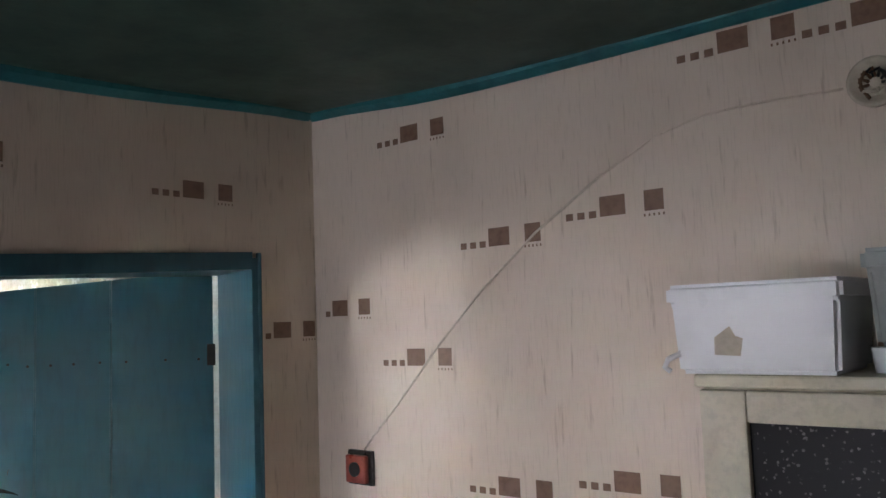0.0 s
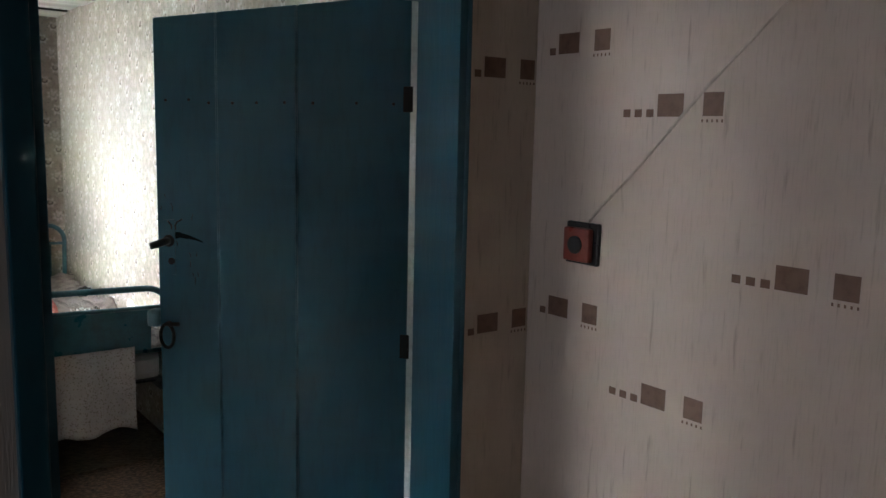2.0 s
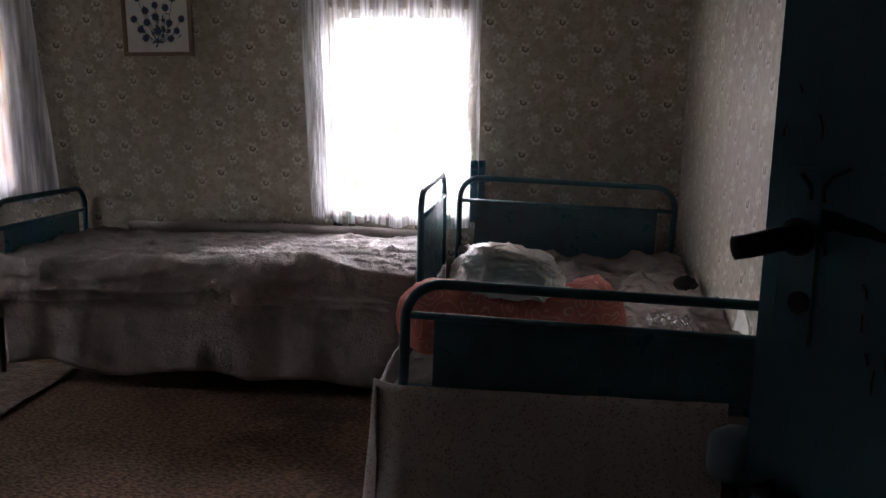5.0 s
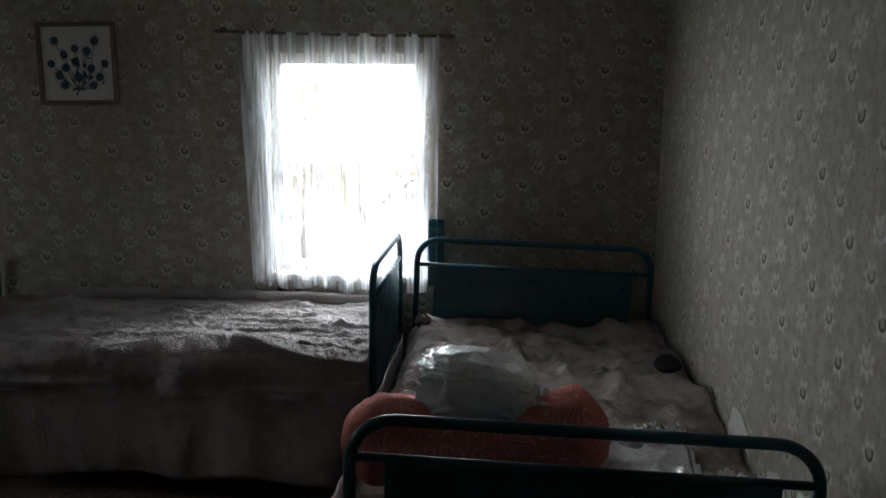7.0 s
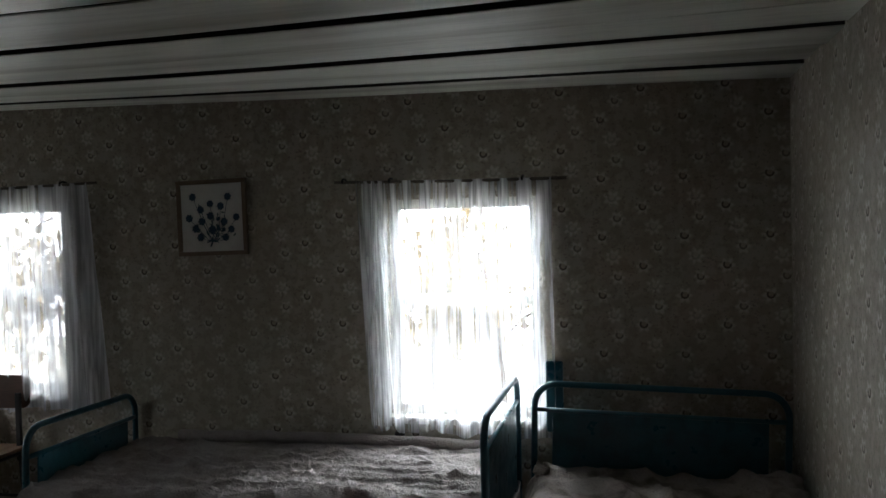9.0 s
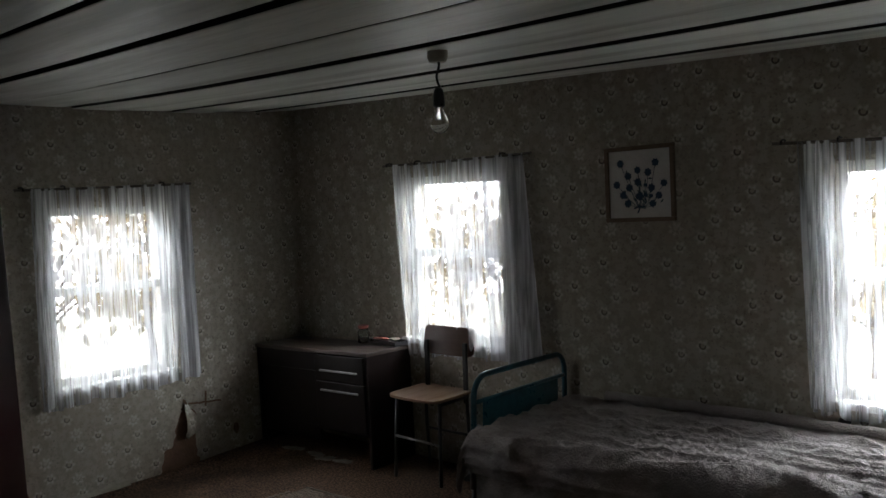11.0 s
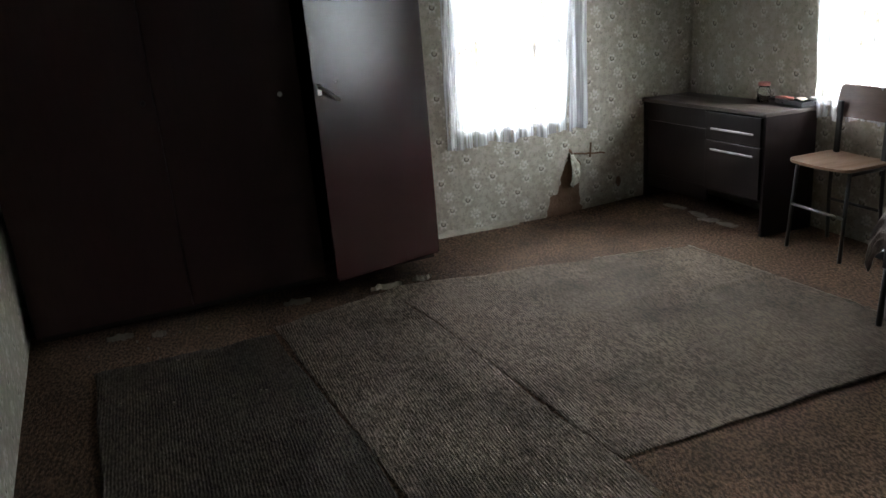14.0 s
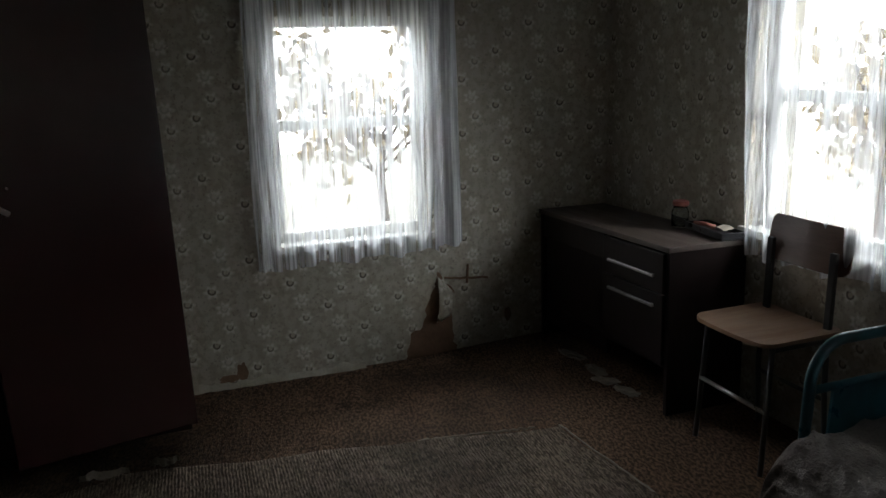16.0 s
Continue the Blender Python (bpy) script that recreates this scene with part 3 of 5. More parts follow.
def loose(u, v):
    """A tongue of paper peeling off the wall, held at its upper end."""
    top = (4.07 - 0.58 * u, 2.088 - 0.19 * u - 0.09 * u * u + 0.014 * nz(u * 9, 3))
    low = (4.07 - 0.27 * min(u * 1.5, 1) - 0.16 * max(u - 0.66, 0), 2.088 - 0.295 * min(u * 1.35, 1) + 0.008 * nz(u * 8, 7))
    y, z = top[0] * (1 - v) + low[0] * v, top[1] * (1 - v) + low[1] * v
    return (WEST + 0.012 + 0.085 * math.sin((1 - v) * 1.5) * min(u * 2, 1) + 0.012 * nz(u * 5, v * 4), y, z)


bm = sheet(30, 10, loose, 0.002)
bare = bmesh.new()
bare.faces.new([bare.verts.new((WEST + 0.003, y, z)) for y, z in ((2.30, 1.60), (2.30, 2.06), (2.9, 2.05), (3.4, 2.04), (3.95, 2.04), (3.83, 1.93), (3.74, 1.80), (3.70, 1.60))])
part("torn_patch", bare, bare_board, wall_west, "bare brown board above the wardrobe")
part("loose_paper", bm, paper_back, wall_west, "torn wallpaper hanging in a curl", smooth=True)


def ragged(axis, p, cx, cz, w, h, seed, n=26):
    """A patch with a ragged edge on a wall."""
    bm = bmesh.new()
    vs = []
    for k in range(n):
        a = 2 * math.pi * k / n
        r = 1 + 0.35 * nz(math.cos(a) * 2 + seed, math.sin(a) * 2, seed)
        q = (cx + w / 2 * r * math.cos(a), cz + h / 2 * r * math.sin(a))
        vs.append(bm.verts.new((p, q[0], q[1])) if axis == 1 else bm.verts.new((q[0], p, q[1])))
    bm.faces.new(vs)
    ext = bmesh.ops.extrude_face_region(bm, geom=list(bm.faces))
    for v in ext["geom"]:
        if isinstance(v, bmesh.types.BMVert):
            v.co[1 - axis] += 0.003 if p < 0 else -0.003
    return bm


for cy, cz, w, h, s in ((4.93, 0.485, 0.20, 0.17, 1.0), (5.25, 0.475, 0.11, 0.12, 2.0), (4.60, 0.47, 0.17, 0.12, 3.3), (4.42, 0.50, 0.12, 0.13, 5.0)):
    part("bare_patch", ragged(1, EAST, cy, cz, w, h, s), plaster, wall_east, "bare plaster where paper is gone")
bm = bmesh.new()
vs = [bm.verts.new((WEST + 0.004, y, z)) for y, z in ((5.20, -0.06), (5.235, 0.06), (5.29, 0.13), (5.335, 0.24), (5.36, 0.33), (5.385, 0.38), (5.41, 0.33), (5.455, 0.28), (5.435, 0.20), (5.45, 0.10), (5.47, -0.06))]
bm.faces.new(vs)
bmesh.ops.subdivide_edges(bm, edges=list(bm.edges), cuts=5)
for v in bm.verts:
    if v.co.z > -0.03:
        v.co.y += 0.028 * nz(v.co.z, v.co.y, 3.0, 22.0)
        v.co.z += 0.020 * nz(v.co.z, v.co.y, 8.0, 22.0)
part("torn_patch", bm, bare_board, wall_west, "bare brown board where paper is torn away")
bm = sheet(8, 8, lambda u, v: (WEST + 0.006 + 0.05 * math.sin(v * 2.4) * (1 - u * 0.5), 5.375 + u * 0.075 - v * 0.02, 0.36 - v * (0.22 - 0.10 * u) - u * 0.08 + 0.03 * nz(v * 6, u * 4)), 0.002)
part("torn_flap", bm, paper_y, wall_west, "curled strip of torn wallpaper", smooth=True)
for y0, z0, y1, z1 in ((5.41, 0.345, 5.64, 0.325), (5.535, 0.40, 5.53, 0.31)):
    part("crack", tube(bmesh.new(), [(WEST + 0.003, y0 + (y1 - y0) * k / 8, z0 + (z1 - z0) * k / 8 + 0.006 * nz(k * 1.7, y0)) for k in range(9)], 0.006, 6), bare_board, wall_west, "crack in the wallpaper")
for cy, cz, w, h, s in ((4.43, 0.02, 0.05, 0.085, 7.0), (4.37, -0.005, 0.09, 0.035, 8.0), (5.75, 0.12, 0.035, 0.07, 9.0)):
    part("bare_patch", ragged(1, WEST, cy, cz, w, h, s), bare_board, wall_west, "small tear with bare board")
part("baseboard", sheet(50, 3, lambda u, v: (WEST + 0.012 + 0.02 * (1 - v) + 0.012 * nz(u * 16, v), 4.2 + u * 0.8, floor_z(WEST, 4.2 + u * 0.8) + v * (0.03 + 0.025 * nz(u * 11, 5)) - 0.005), 0.003), paper_back, wall_west, "crumpled paper edge along the floor")

# rugs and seams
def rug(corners, material, label, seed):
    (ax, ay), (bx, by), (cx, cy), (dx, dy) = corners

    def f(u, v):
        x = (ax * (1 - u) + bx * u) * (1 - v) + (dx * (1 - u) + cx * u) * v
        y = (ay * (1 - u) + by * u) * (1 - v) + (dy * (1 - u) + cy * u) * v
        edge = min(u, 1 - u, v, 1 - v)
        x += 0.022 * nz(u * 5, v * 5, seed)
        y += 0.022 * nz(u * 5, v * 5, seed + 9)
        ridge = 0.010 * max(0, 1 - abs(v - 0.62 - 0.05 * nz(u * 4, seed)) / 0.02) * (0.3 + u) + 0.008 * max(0, 1 - abs(v - 0.30 - 0.06 * nz(u * 3, seed + 4)) / 0.016) * u
        return (x, y, floor_z(x, y) + 0.0045 + 0.005 * max(0, 1 - edge / 0.012) * max(0, 0.3 + nz(u * 12, v * 12, seed)) + ridge + 0.003 * nz(u * 8, v * 8, seed))
    ob = link("rug", sheet(70, 70, f, 0.003), material, smooth=True)
    return tagged(ob, label, "rug")


big_rug = rug([(-1.22, 4.0), (-1.24, 5.62), (-2.73, 5.49), (-3.0, 3.86)], carpet_grey, "grey ribbed rug with curled edges on the carpet", 1.0)
for a, b, seed in (((-1.26, 5.625), (-2.74, 5.495), 1.0), ((-2.76, 5.40), (-2.83, 4.95), 2.0)):
    pts = [(a[0] + (b[0] - a[0]) * k / 40 + 0.010 * nz(k * 0.5, seed), a[1] + (b[1] - a[1]) * k / 40 + 0.012 * nz(k * 0.4, seed + 5), floor_z(a[0] + (b[0] - a[0]) * k / 40, a[1] + (b[1] - a[1]) * k / 40) + 0.008 + 0.006 * nz(k * 0.9, seed)) for k in range(41)]
    part("frayed_edge", tube(bmesh.new(), pts, 0.0036, 6), frayed, big_rug, "pale frayed rug edge", True)
rug([(-0.9, 3.36), (-1.02, 4.0), (-2.96, 3.866), (-2.80, 3.25)], carpet_grey, "narrow grey ribbed rug strip with creases", 4.0)
carpet_tan = carpet("tan carpet remnant", (0.06, 0.040, 0.026), (0.20, 0.145, 0.095), 300.0, 0.4)
rug([(0.70, 4.24), (1.44, 4.20), (1.44, 4.95), (0.60, 4.95)], carpet_tan, "tan carpet remnant on the floor under the bed", 12.0)
rug([(-0.55, 2.50), (-0.72, 3.36), (-2.72, 3.24), (-2.70, 2.50)], carpet_dark, "dark worn rug strip beside the wardrobe", 7.0)

# ---- windows ----


def window(name, axis, plane, o, label):
    """A casement in its opening: frame, mullion, rail, sill and panes. axis 0: in a wall along x."""
    a0, a1, z0, z1 = o
    w = setting(new(name), label)
    sgn = 1 if plane > 0 else -1

    def bx(A, B, p, q, C, D, bev=0.004):
        p, q = plane + sgn * p, plane + sgn * q
        lo, hi = min(p, q), max(p, q)
        return boxed((A, lo, C), (B, hi, D), bev) if axis == 0 else boxed((lo, A, C), (hi, B, D), bev)
    t = 0.045
    for A, B, C, D in ((a0, a0 + t, z0, z1), (a1 - t, a1, z0, z1), (a0 + t, a1 - t, z0, z0 + t), (a0 + t, a1 - t, z1 - t, z1)):
        part("window_frame", bx(A, B, 0.07, 0.13, C, D), frame_white, w)
    zm = z0 + (z1 - z0) * 0.53
    part("window_rail", bx(a0 + t, a1 - t, 0.08, 0.12, zm - 0.024, zm + 0.024), frame_white, w)
    part("window_sill", bx(a0 - 0.02, a1 + 0.02, -0.02, 0.07, z0 - 0.03, z0 + 0.002), frame_white, w, "flaking painted sill")
    for C, D in ((z0 + t, zm - 0.024), (zm + 0.024, z1 - t)):
        pane = part("pane", bx(a0 + t, a1 - t, 0.098, 0.102, C, D, 0), pane_glass, w)
        pane.visible_shadow = False
    return w


window("window_1", 0, NORTH, N2, "small casement window above the bed, white painted frame")
window("window_2", 0, NORTH, N1, "small casement window behind the chair, white painted frame")
window("window_3", 1, WEST, WW, "small casement window beside the wardrobe, white painted frame")


def curtain(axis, plane, rod, panels, label):
    """A net curtain on a rod. rod: (a0, z0, a1, z1). panels: (top a0, top a1, foot a0, foot a1, foot z left, foot z right, folds, material)."""
    a0, z0, a1, z1 = rod
    at = (lambda a, d, z: (a, plane - d, z)) if axis == 0 else (lambda a, d, z: (plane + d, a, z))
    c = thing("curtain", pose(0, 0, 0), label, "curtain")
    part("rod", tube(bmesh.new(), [at(a0 + (a1 - a0) * k / 6, 0.04, z0 + (z1 - z0) * k / 6 - 0.004 * math.sin(k / 6 * math.pi)) for k in range(7)], 0.007, 8), wood_grey, c)
    for a, z in ((a0 + 0.04, z0), (a0 + (a1 - a0) * 0.25, z0 * 0.75 + z1 * 0.25), (a0 + (a1 - a0) * 0.82, z0 * 0.18 + z1 * 0.82)):
        part("hook", tube(bmesh.new(), [at(a, -0.01, z + 0.012), at(a, 0.03, z + 0.014), at(a, 0.05, z + 0.008), at(a, 0.052, z - 0.008)], 0.005, 6), black_iron, c)
    for i, (p0, p1, q0, q1, zl, zr, folds, material) in enumerate(panels):
        def f(u, v):
            s = u + 0.010 * math.sin(u * folds * 2.1 + 3 * i)
            a = (p0 + (p1 - p0) * s) * (1 - v) + (q0 + (q1 - q0) * s) * v
            zt = z0 + (z1 - z0) * (a - a0) / (a1 - a0) + 0.003
            zb = zl + (zr - zl) * u + 0.012 * math.sin(u * folds * 1.7 + i)
            deep = 0.010 + 0.012 * v
            d = 0.042 + deep * math.sin(u * folds * 2 * math.pi / 1.6 + 0.5 * math.sin(v * 3 + u * 9)) + 0.006 * nz(u * 9, v * 4, i * 5)
            return at(a, max(d, 0.012), zt + (zb - zt) * v)
        part("net_panel", sheet(90, 26, f), material, c, smooth=True)
    return c


curtain(0, NORTH, (-0.49, 1.735, 0.56, 1.72), [(-0.39, 0.49, -0.33, 0.49, 0.61, 0.58, 13, net_white), (-0.39, -0.27, -0.34, -0.26, 0.62, 0.61, 3, net_white)], "white net curtain hanging on a thin rod above the bed")
curtain(0, NORTH, (-2.83, 1.765, -1.73, 1.778), [(-2.75, -2.03, -2.66, -2.0, 0.62, 0.66, 11, net_white), (-2.06, -1.78, -2.03, -1.68, 0.64, 0.68, 5, net_dense)], "white net curtain, one side bunched, behind the chair")
curtain(1, WEST, (4.45, 1.668, 5.48, 1.70), [(4.53, 5.36, 4.53, 5.36, 0.49, 0.50, 13, net_white), (5.34, 5.47, 5.36, 5.50, 0.51, 0.53, 3, net_dense), (4.53, 4.62, 4.52, 4.63, 0.48, 0.49, 2, net_white)], "short white net curtain on a rod beside the wardrobe")

# ---- hall ----
setting(link("wall_a_east", boxed((A_EAST, A_SOUTH, -0.3), (A_EAST + 0.2, A_NORTH, W_TOP)), paper_a), "hall wall papered in streaked cream with brown squares")
# opening and its closing panel are invented, unseen, to house the hall fill
hall_w = wall_mesh(1, A_WEST - 0.2, A_WEST, A_SOUTH, A_NORTH, -0.3, W_TOP, ((1.44, 2.04, 0.75, 1.85),))
setting(link("wall_a_west", hall_w, paper_a), "unseen hall wall with an opening added for the fill lamp")
setting(link("shutter", boxed((A_WEST - 0.2, 1.44, 0.75), (A_WEST - 0.18, 2.04, 1.85)), tub_white), "unseen pale panel closing the added opening behind the fill lamp")
setting(link("wall_a_south", boxed((A_WEST - 0.2, A_SOUTH - 0.2, -0.3), (A_EAST + 0.2, A_SOUTH, W_TOP)), paper_a), "plain papered hall wall")
setting(link("floor_hall", boxed((A_WEST, A_SOUTH, -0.15), (A_EAST, SOUTH - 0.27, 0.0)), hall_floor), "brown painted hall floor")
bm = sheet(60, 60, lambda u, v: (A_WEST + u * (A_EAST - A_WEST), A_SOUTH + v * (A_NORTH - A_SOUTH), 2.228 + 0.012 * nz(u * 4, v * 4) - 0.05 * (1 - u) * v + 0.036 * math.exp(-((1 - u) * 3.6 / 0.55) ** 2 - ((1 - v) * 3.85 / 0.5) ** 2)), 0.03)
setting(link("ceiling_hall", bm, green_ceiling, smooth=True), "hall ceiling painted dark green")
setting(link("roof", boxed((WEST - 0.5, A_SOUTH - 0.5, 2.36), (EAST + 0.6, NORTH + 0.45, 2.50)), roof_slate), "plain roof slab over the rooms")
trim_n = [(A_WEST + (A_EAST - 0.03 - A_WEST) * k / 30, A_NORTH - 0.012, 2.206 - 0.06 * (1 - k / 30) + 0.004 * nz(k) + 0.042 * math.exp(-((30 - k) * 0.119 / 0.5) ** 2)) for k in range(31)]
trim_e = [(A_EAST - 0.012, A_SOUTH + (A_NORTH - 0.02 - A_SOUTH) * k / 30, 2.212 + 0.006 * nz(k, 4) + 0.036 * math.exp(-((30 - k) * 0.128 / 0.34) ** 2)) for k in range(31)]
setting(link("trim_hall", tube(bmesh.new(), trim_n, 0.034, 8), teal_trim), "teal painted cornice strip")
setting(link("trim_hall_east", tube(bmesh.new(), trim_e, 0.034, 8), teal_trim), "teal painted cornice strip")


def motif(m, cut):
    """One printed group: three small squares, a large oblong and a square."""
    bm = bmesh.new()
    smalls = (-0.088, -0.058, -0.028)[cut:]
    for u, v, w, h in [(s, -0.030, 0.019, 0.016) for s in smalls] + [(0.0, 0.0, 0.063, 0.045), (0.108, 0.001, 0.045, 0.045)]:
        q = [m @ Vector(c) for c in ((u, v - h, 0), (u + w, v - h, 0), (u + w, v, 0), (u, v, 0))]
        bm.faces.new([bm.verts.new(c) for c in q])
    for k in range(5):
        q = [m @ Vector(c) for c in ((0.106 + 0.011 * k, -0.056, 0), (0.110 + 0.011 * k, -0.056, 0), (0.110 + 0.011 * k, -0.050, 0), (0.106 + 0.011 * k, -0.050, 0))]
        bm.faces.new([bm.verts.new(c) for c in q])
    return bm


east_face = Matrix(((0, 0, -1, A_EAST - 0.0012), (-1, 0, 0, 0), (0, 1, 0, 0), (0, 0, 0, 1)))
north_face = Matrix(((1, 0, 0, 0), (0, 0, -1, A_NORTH - 0.0012), (0, 1, 0, 0), (0, 0, 0, 1)))
wall_a_east = bpy.data.objects["wall_a_east"]
for y, z in ((2.082, 1.678), (1.795, 1.538), (1.511, 1.832), (1.199, 1.872), (0.910, 2.177), (0.657, 2.168), (0.36, 1.9), (0.07, 2.1), (-0.22, 1.8)):
    for k in range(-3, 2):
        zz = z + 0.602 * k
        if 0.1 < zz < 2.19:
            part("printed_motif", motif(east_face @ Matrix.Translation((-y, zz, 0)), 2 if y > 2 else 0), brown_print, wall_a_east)
for x, z in ((1.155, 1.995), (1.440, 1.622), (0.560, 2.03), (0.27, 1.7), (-0.02, 1.9)):
    for k in range(-3, 2):
        zz = z + 0.590 * k
        if 0.1 < zz < 2.1 and not (0.40 < x + 0.1 and x < 1.40 and zz < 1.86):
            part("printed_motif", motif(north_face @ Matrix.Translation((x, zz, 0)), 2 if x > 1.4 else 0), brown_print, me_side)

# doorway: splayed jambs, head, casing, threshold
door = setting(new("doorway"), "teal painted door frame in a thick wall")
part("jamb", prism(bmesh.new(), [(1.362, 2.144), (1.382, 2.144), (1.466, 2.424), (1.448, 2.424)], 0.0, 1.80), teal, door, "splayed teal jamb")
part("jamb", prism(bmesh.new(), [(0.512, 2.144), (0.528, 2.144), (0.537, 2.256), (0.519, 2.256)], 0.0, 1.77), teal, door, "splayed teal jamb")
part("head", prism(bmesh.new(), [(0.528, 2.140), (1.362, 2.140), (1.448, 2.424), (0.537, 2.256)], [1.728, 1.768, 1.77, 1.73], [1.776, 1.816, 1.80, 1.76]), teal, door, "teal head board")
part("casing", boxed((0.466, 2.128, 0.0), (0.512, A_NORTH, 1.77), 0.004), teal, door, "teal casing board")
part("casing", boxed((1.382, 2.140, 0.0), (1.393, A_NORTH, 1.815), 0.003), teal, door, "narrow teal casing")
part("threshold", boxed((0.53, 2.15, -0.01), (1.40, 2.40, 0.022), 0.006), hall_floor, door, "worn wooden threshold")

# added pale board: its colour stands in for daylight on the wall here
setting(link("lit_strip_door", boxed((1.450, 2.43, 0.0), (EAST, 2.56, 1.80), 0.004), plaster), "pale strip standing in for the lit wall beside the door frame")
leaf_m = pose(1.458, 2.440, 0.03, 0, 0, 129.4)
dl = thing("plank_door", leaf_m, "teal painted plank door standing half open into the bedroom", "door")
for a, b in ((0.014, 0.3245), (0.3265, 0.5555), (0.5575, 0.745)):
    tops = [1.762 - 0.068 * q for q in (a, b, b, a)]
    bm = prism(bmesh.new(), [(a, -0.036), (b, -0.036), (b, 0.0), (a, 0.0)], 0.0, tops)
    bmesh.ops.bevel(bm, geom=list(bm.edges), offset=0.003, segments=2, affect="EDGES")
    part("plank", bm, teal, dl)
for z in (0.27, 1.42):
    part("batten", boxed((0.05, -0.062, z), (0.715, -0.036, z + 0.12), 0.004), teal, dl, "teal batten on the back")
for z in (0.815, 1.46):
    part("hinge", boxed((-0.018, -0.016, z + 0.01), (0.034, 0.004, z + 0.075), 0.003), black_iron, dl, "black iron hinge")
h = part("lock_plate", boxed((0.690, 0.0, 1.01), (0.726, 0.003, 1.165), 0.001), teal, dl, "painted-over lock plate")
part("handle", tube(bmesh.new(), [(0.708, 0.0, 1.105), (0.708, 0.028, 1.105), (0.710, 0.038, 1.104), (0.716, 0.045, 1.101), (0.724, 0.050, 1.098), (0.734, 0.054, 1.095)], 0.0105, 12), black_iron, dl, "black lever handle", True)
part("rosette", lathe(bmesh.new(), [(0.017, 0), (0.017, 0.003), (0.012, 0.006)], 16), black_iron, dl).matrix_basis = pose(0.708, 0.003, 1.105, -90, 0, 0)
part("latch", boxed((0.741, -0.028, 1.03), (0.7475, -0.008, 1.16), 0.001), black_iron, dl, "black latch on the edge")
part("keyhole", lathe(bmesh.new(), [(0.010, 0), (0.010, 0.003), (0.004, 0.004)], 12), black_iron, dl).matrix_basis = pose(0.700, 0.004, 1.048, -90, 0, 0)
ring = [(0.713 + 0.021 * math.cos(a), 0.016, 0.835 + 0.034 * math.sin(a)) for a in (2 * math.pi * k / 20 for k in range(20))]
part("ring_pull", tube(bmesh.new(), ring + [ring[0]], 0.005, 8), black_iron, dl, "iron ring pull", True)
part("staple", tube(bmesh.new(), [(0.713, 0.0, 0.870), (0.713, 0.020, 0.870), (0.700, 0.020, 0.870), (0.682, 0.004, 0.868)], 0.006, 8), black_iron, dl)
part("pull_knob", boxed((0.742, -0.030, 0.855), (0.780, 0.016, 0.905), 0.012), knob_blue, dl, "pale blue-grey catch block on the edge", True)
# soft shadow beside the handle, laid on the planks as a dark tapering sheet
bm = sheet(24, 6, lambda u, v: (0.690 - 0.085 * u, 0.0007, 1.122 - 0.016 * u * u + (v - 0.5) * (0.016 * (1 - u) + 0.003) * (1 + 0.3 * nz(u * 9, v * 2))))
part("handle_shadow", bm, shadow_teal, dl, "painted shadow of the handle on the door")
for q in ((0.700, 0.004, 0.022), (0.688, -0.012, 0.030)):
    part("wire_hook", tube(bmesh.new(), [(q[0], 0.001, 1.138), (q[0] - 0.004, 0.010, 1.150), (q[0] + q[1], 0.012, 1.160), (q[0] + q[1] * 2, 0.006, 1.138 + q[2])], 0.0022, 6), black_iron, dl, "bent black wire hook")
rng = random.Random(31)
for k in range(13):
    x, z, q = rng.uniform(0.62, 0.738), rng.uniform(0.98, 1.23), rng.uniform(0.006, 0.022)
    part("scratch", tube(bmesh.new(), [(x, 0.0005, z), (x, 0.0008, z + q * 0.5), (x + rng.uniform(-0.005, 0.005), 0.0005, z + q)], 0.0011, 5), black_iron, dl, "dark chipped scratch")
for k in range(9):
    part("nail_head", lathe(bmesh.new(), [(0.0045, 0), (0.0035, 0.0025), (0.001, 0.003)], 8), black_iron, dl).matrix_basis = pose((0.06, 0.16, 0.28, 0.36, 0.44, 0.51, 0.58, 0.64, 0.71)[k], 0.0, 1.49 + 0.008 * nz(k * 3.1), -90, 0, 0)

# socket, cable, junction box
so = thing("wall_socket", pose(A_EAST, 1.975, 1.213), "old red and black bakelite wall socket", "socket")
part("back_plate", boxed((-0.012, -0.047, -0.047), (0.0, 0.047, 0.047), 0.003), bakelite_black, so, "black backing plate")
part("cover", boxed((-0.030, -0.036, -0.040), (-0.012, 0.040, 0.036), 0.006), bakelite_red, so, "red-brown square cover")
part("outlet", lathe(bmesh.new(), [(0.020, 0), (0.020, 0.004), (0.016, 0.005)], 20), bakelite_black, so).matrix_basis = pose(-0.030, 0.002, -0.002, 0, -90, 0)
cable_pts = ((1.965, 1.262), (1.93, 1.30), (1.83, 1.395), (1.68, 1.55), (1.54, 1.68), (1.37, 1.81), (1.20, 1.915), (1.06, 1.985), (0.95, 2.012), (0.85, 2.015), (0.75, 2.012), (0.68, 2.01))
tagged(link("cable", tube(bmesh.new(), [(A_EAST - 0.002, y, z) for y, z in cable_pts[:7]], 0.0030, 6), cable_white, smooth=True), "thin painted-over cable tacked across the wallpaper", "cable")
tagged(link("cable", tube(bmesh.new(), [(A_EAST - 0.0005, y, z) for y, z in cable_pts[6:]], 0.0026, 6), paper_a, smooth=True), "papered-over end of the thin cable below the wallpaper", "cable")
jb = thing("junction_box", pose(A_EAST, 0.625, 2.01, 0, -90, 0), "round open junction box with torn wallpaper round it", "junction box")
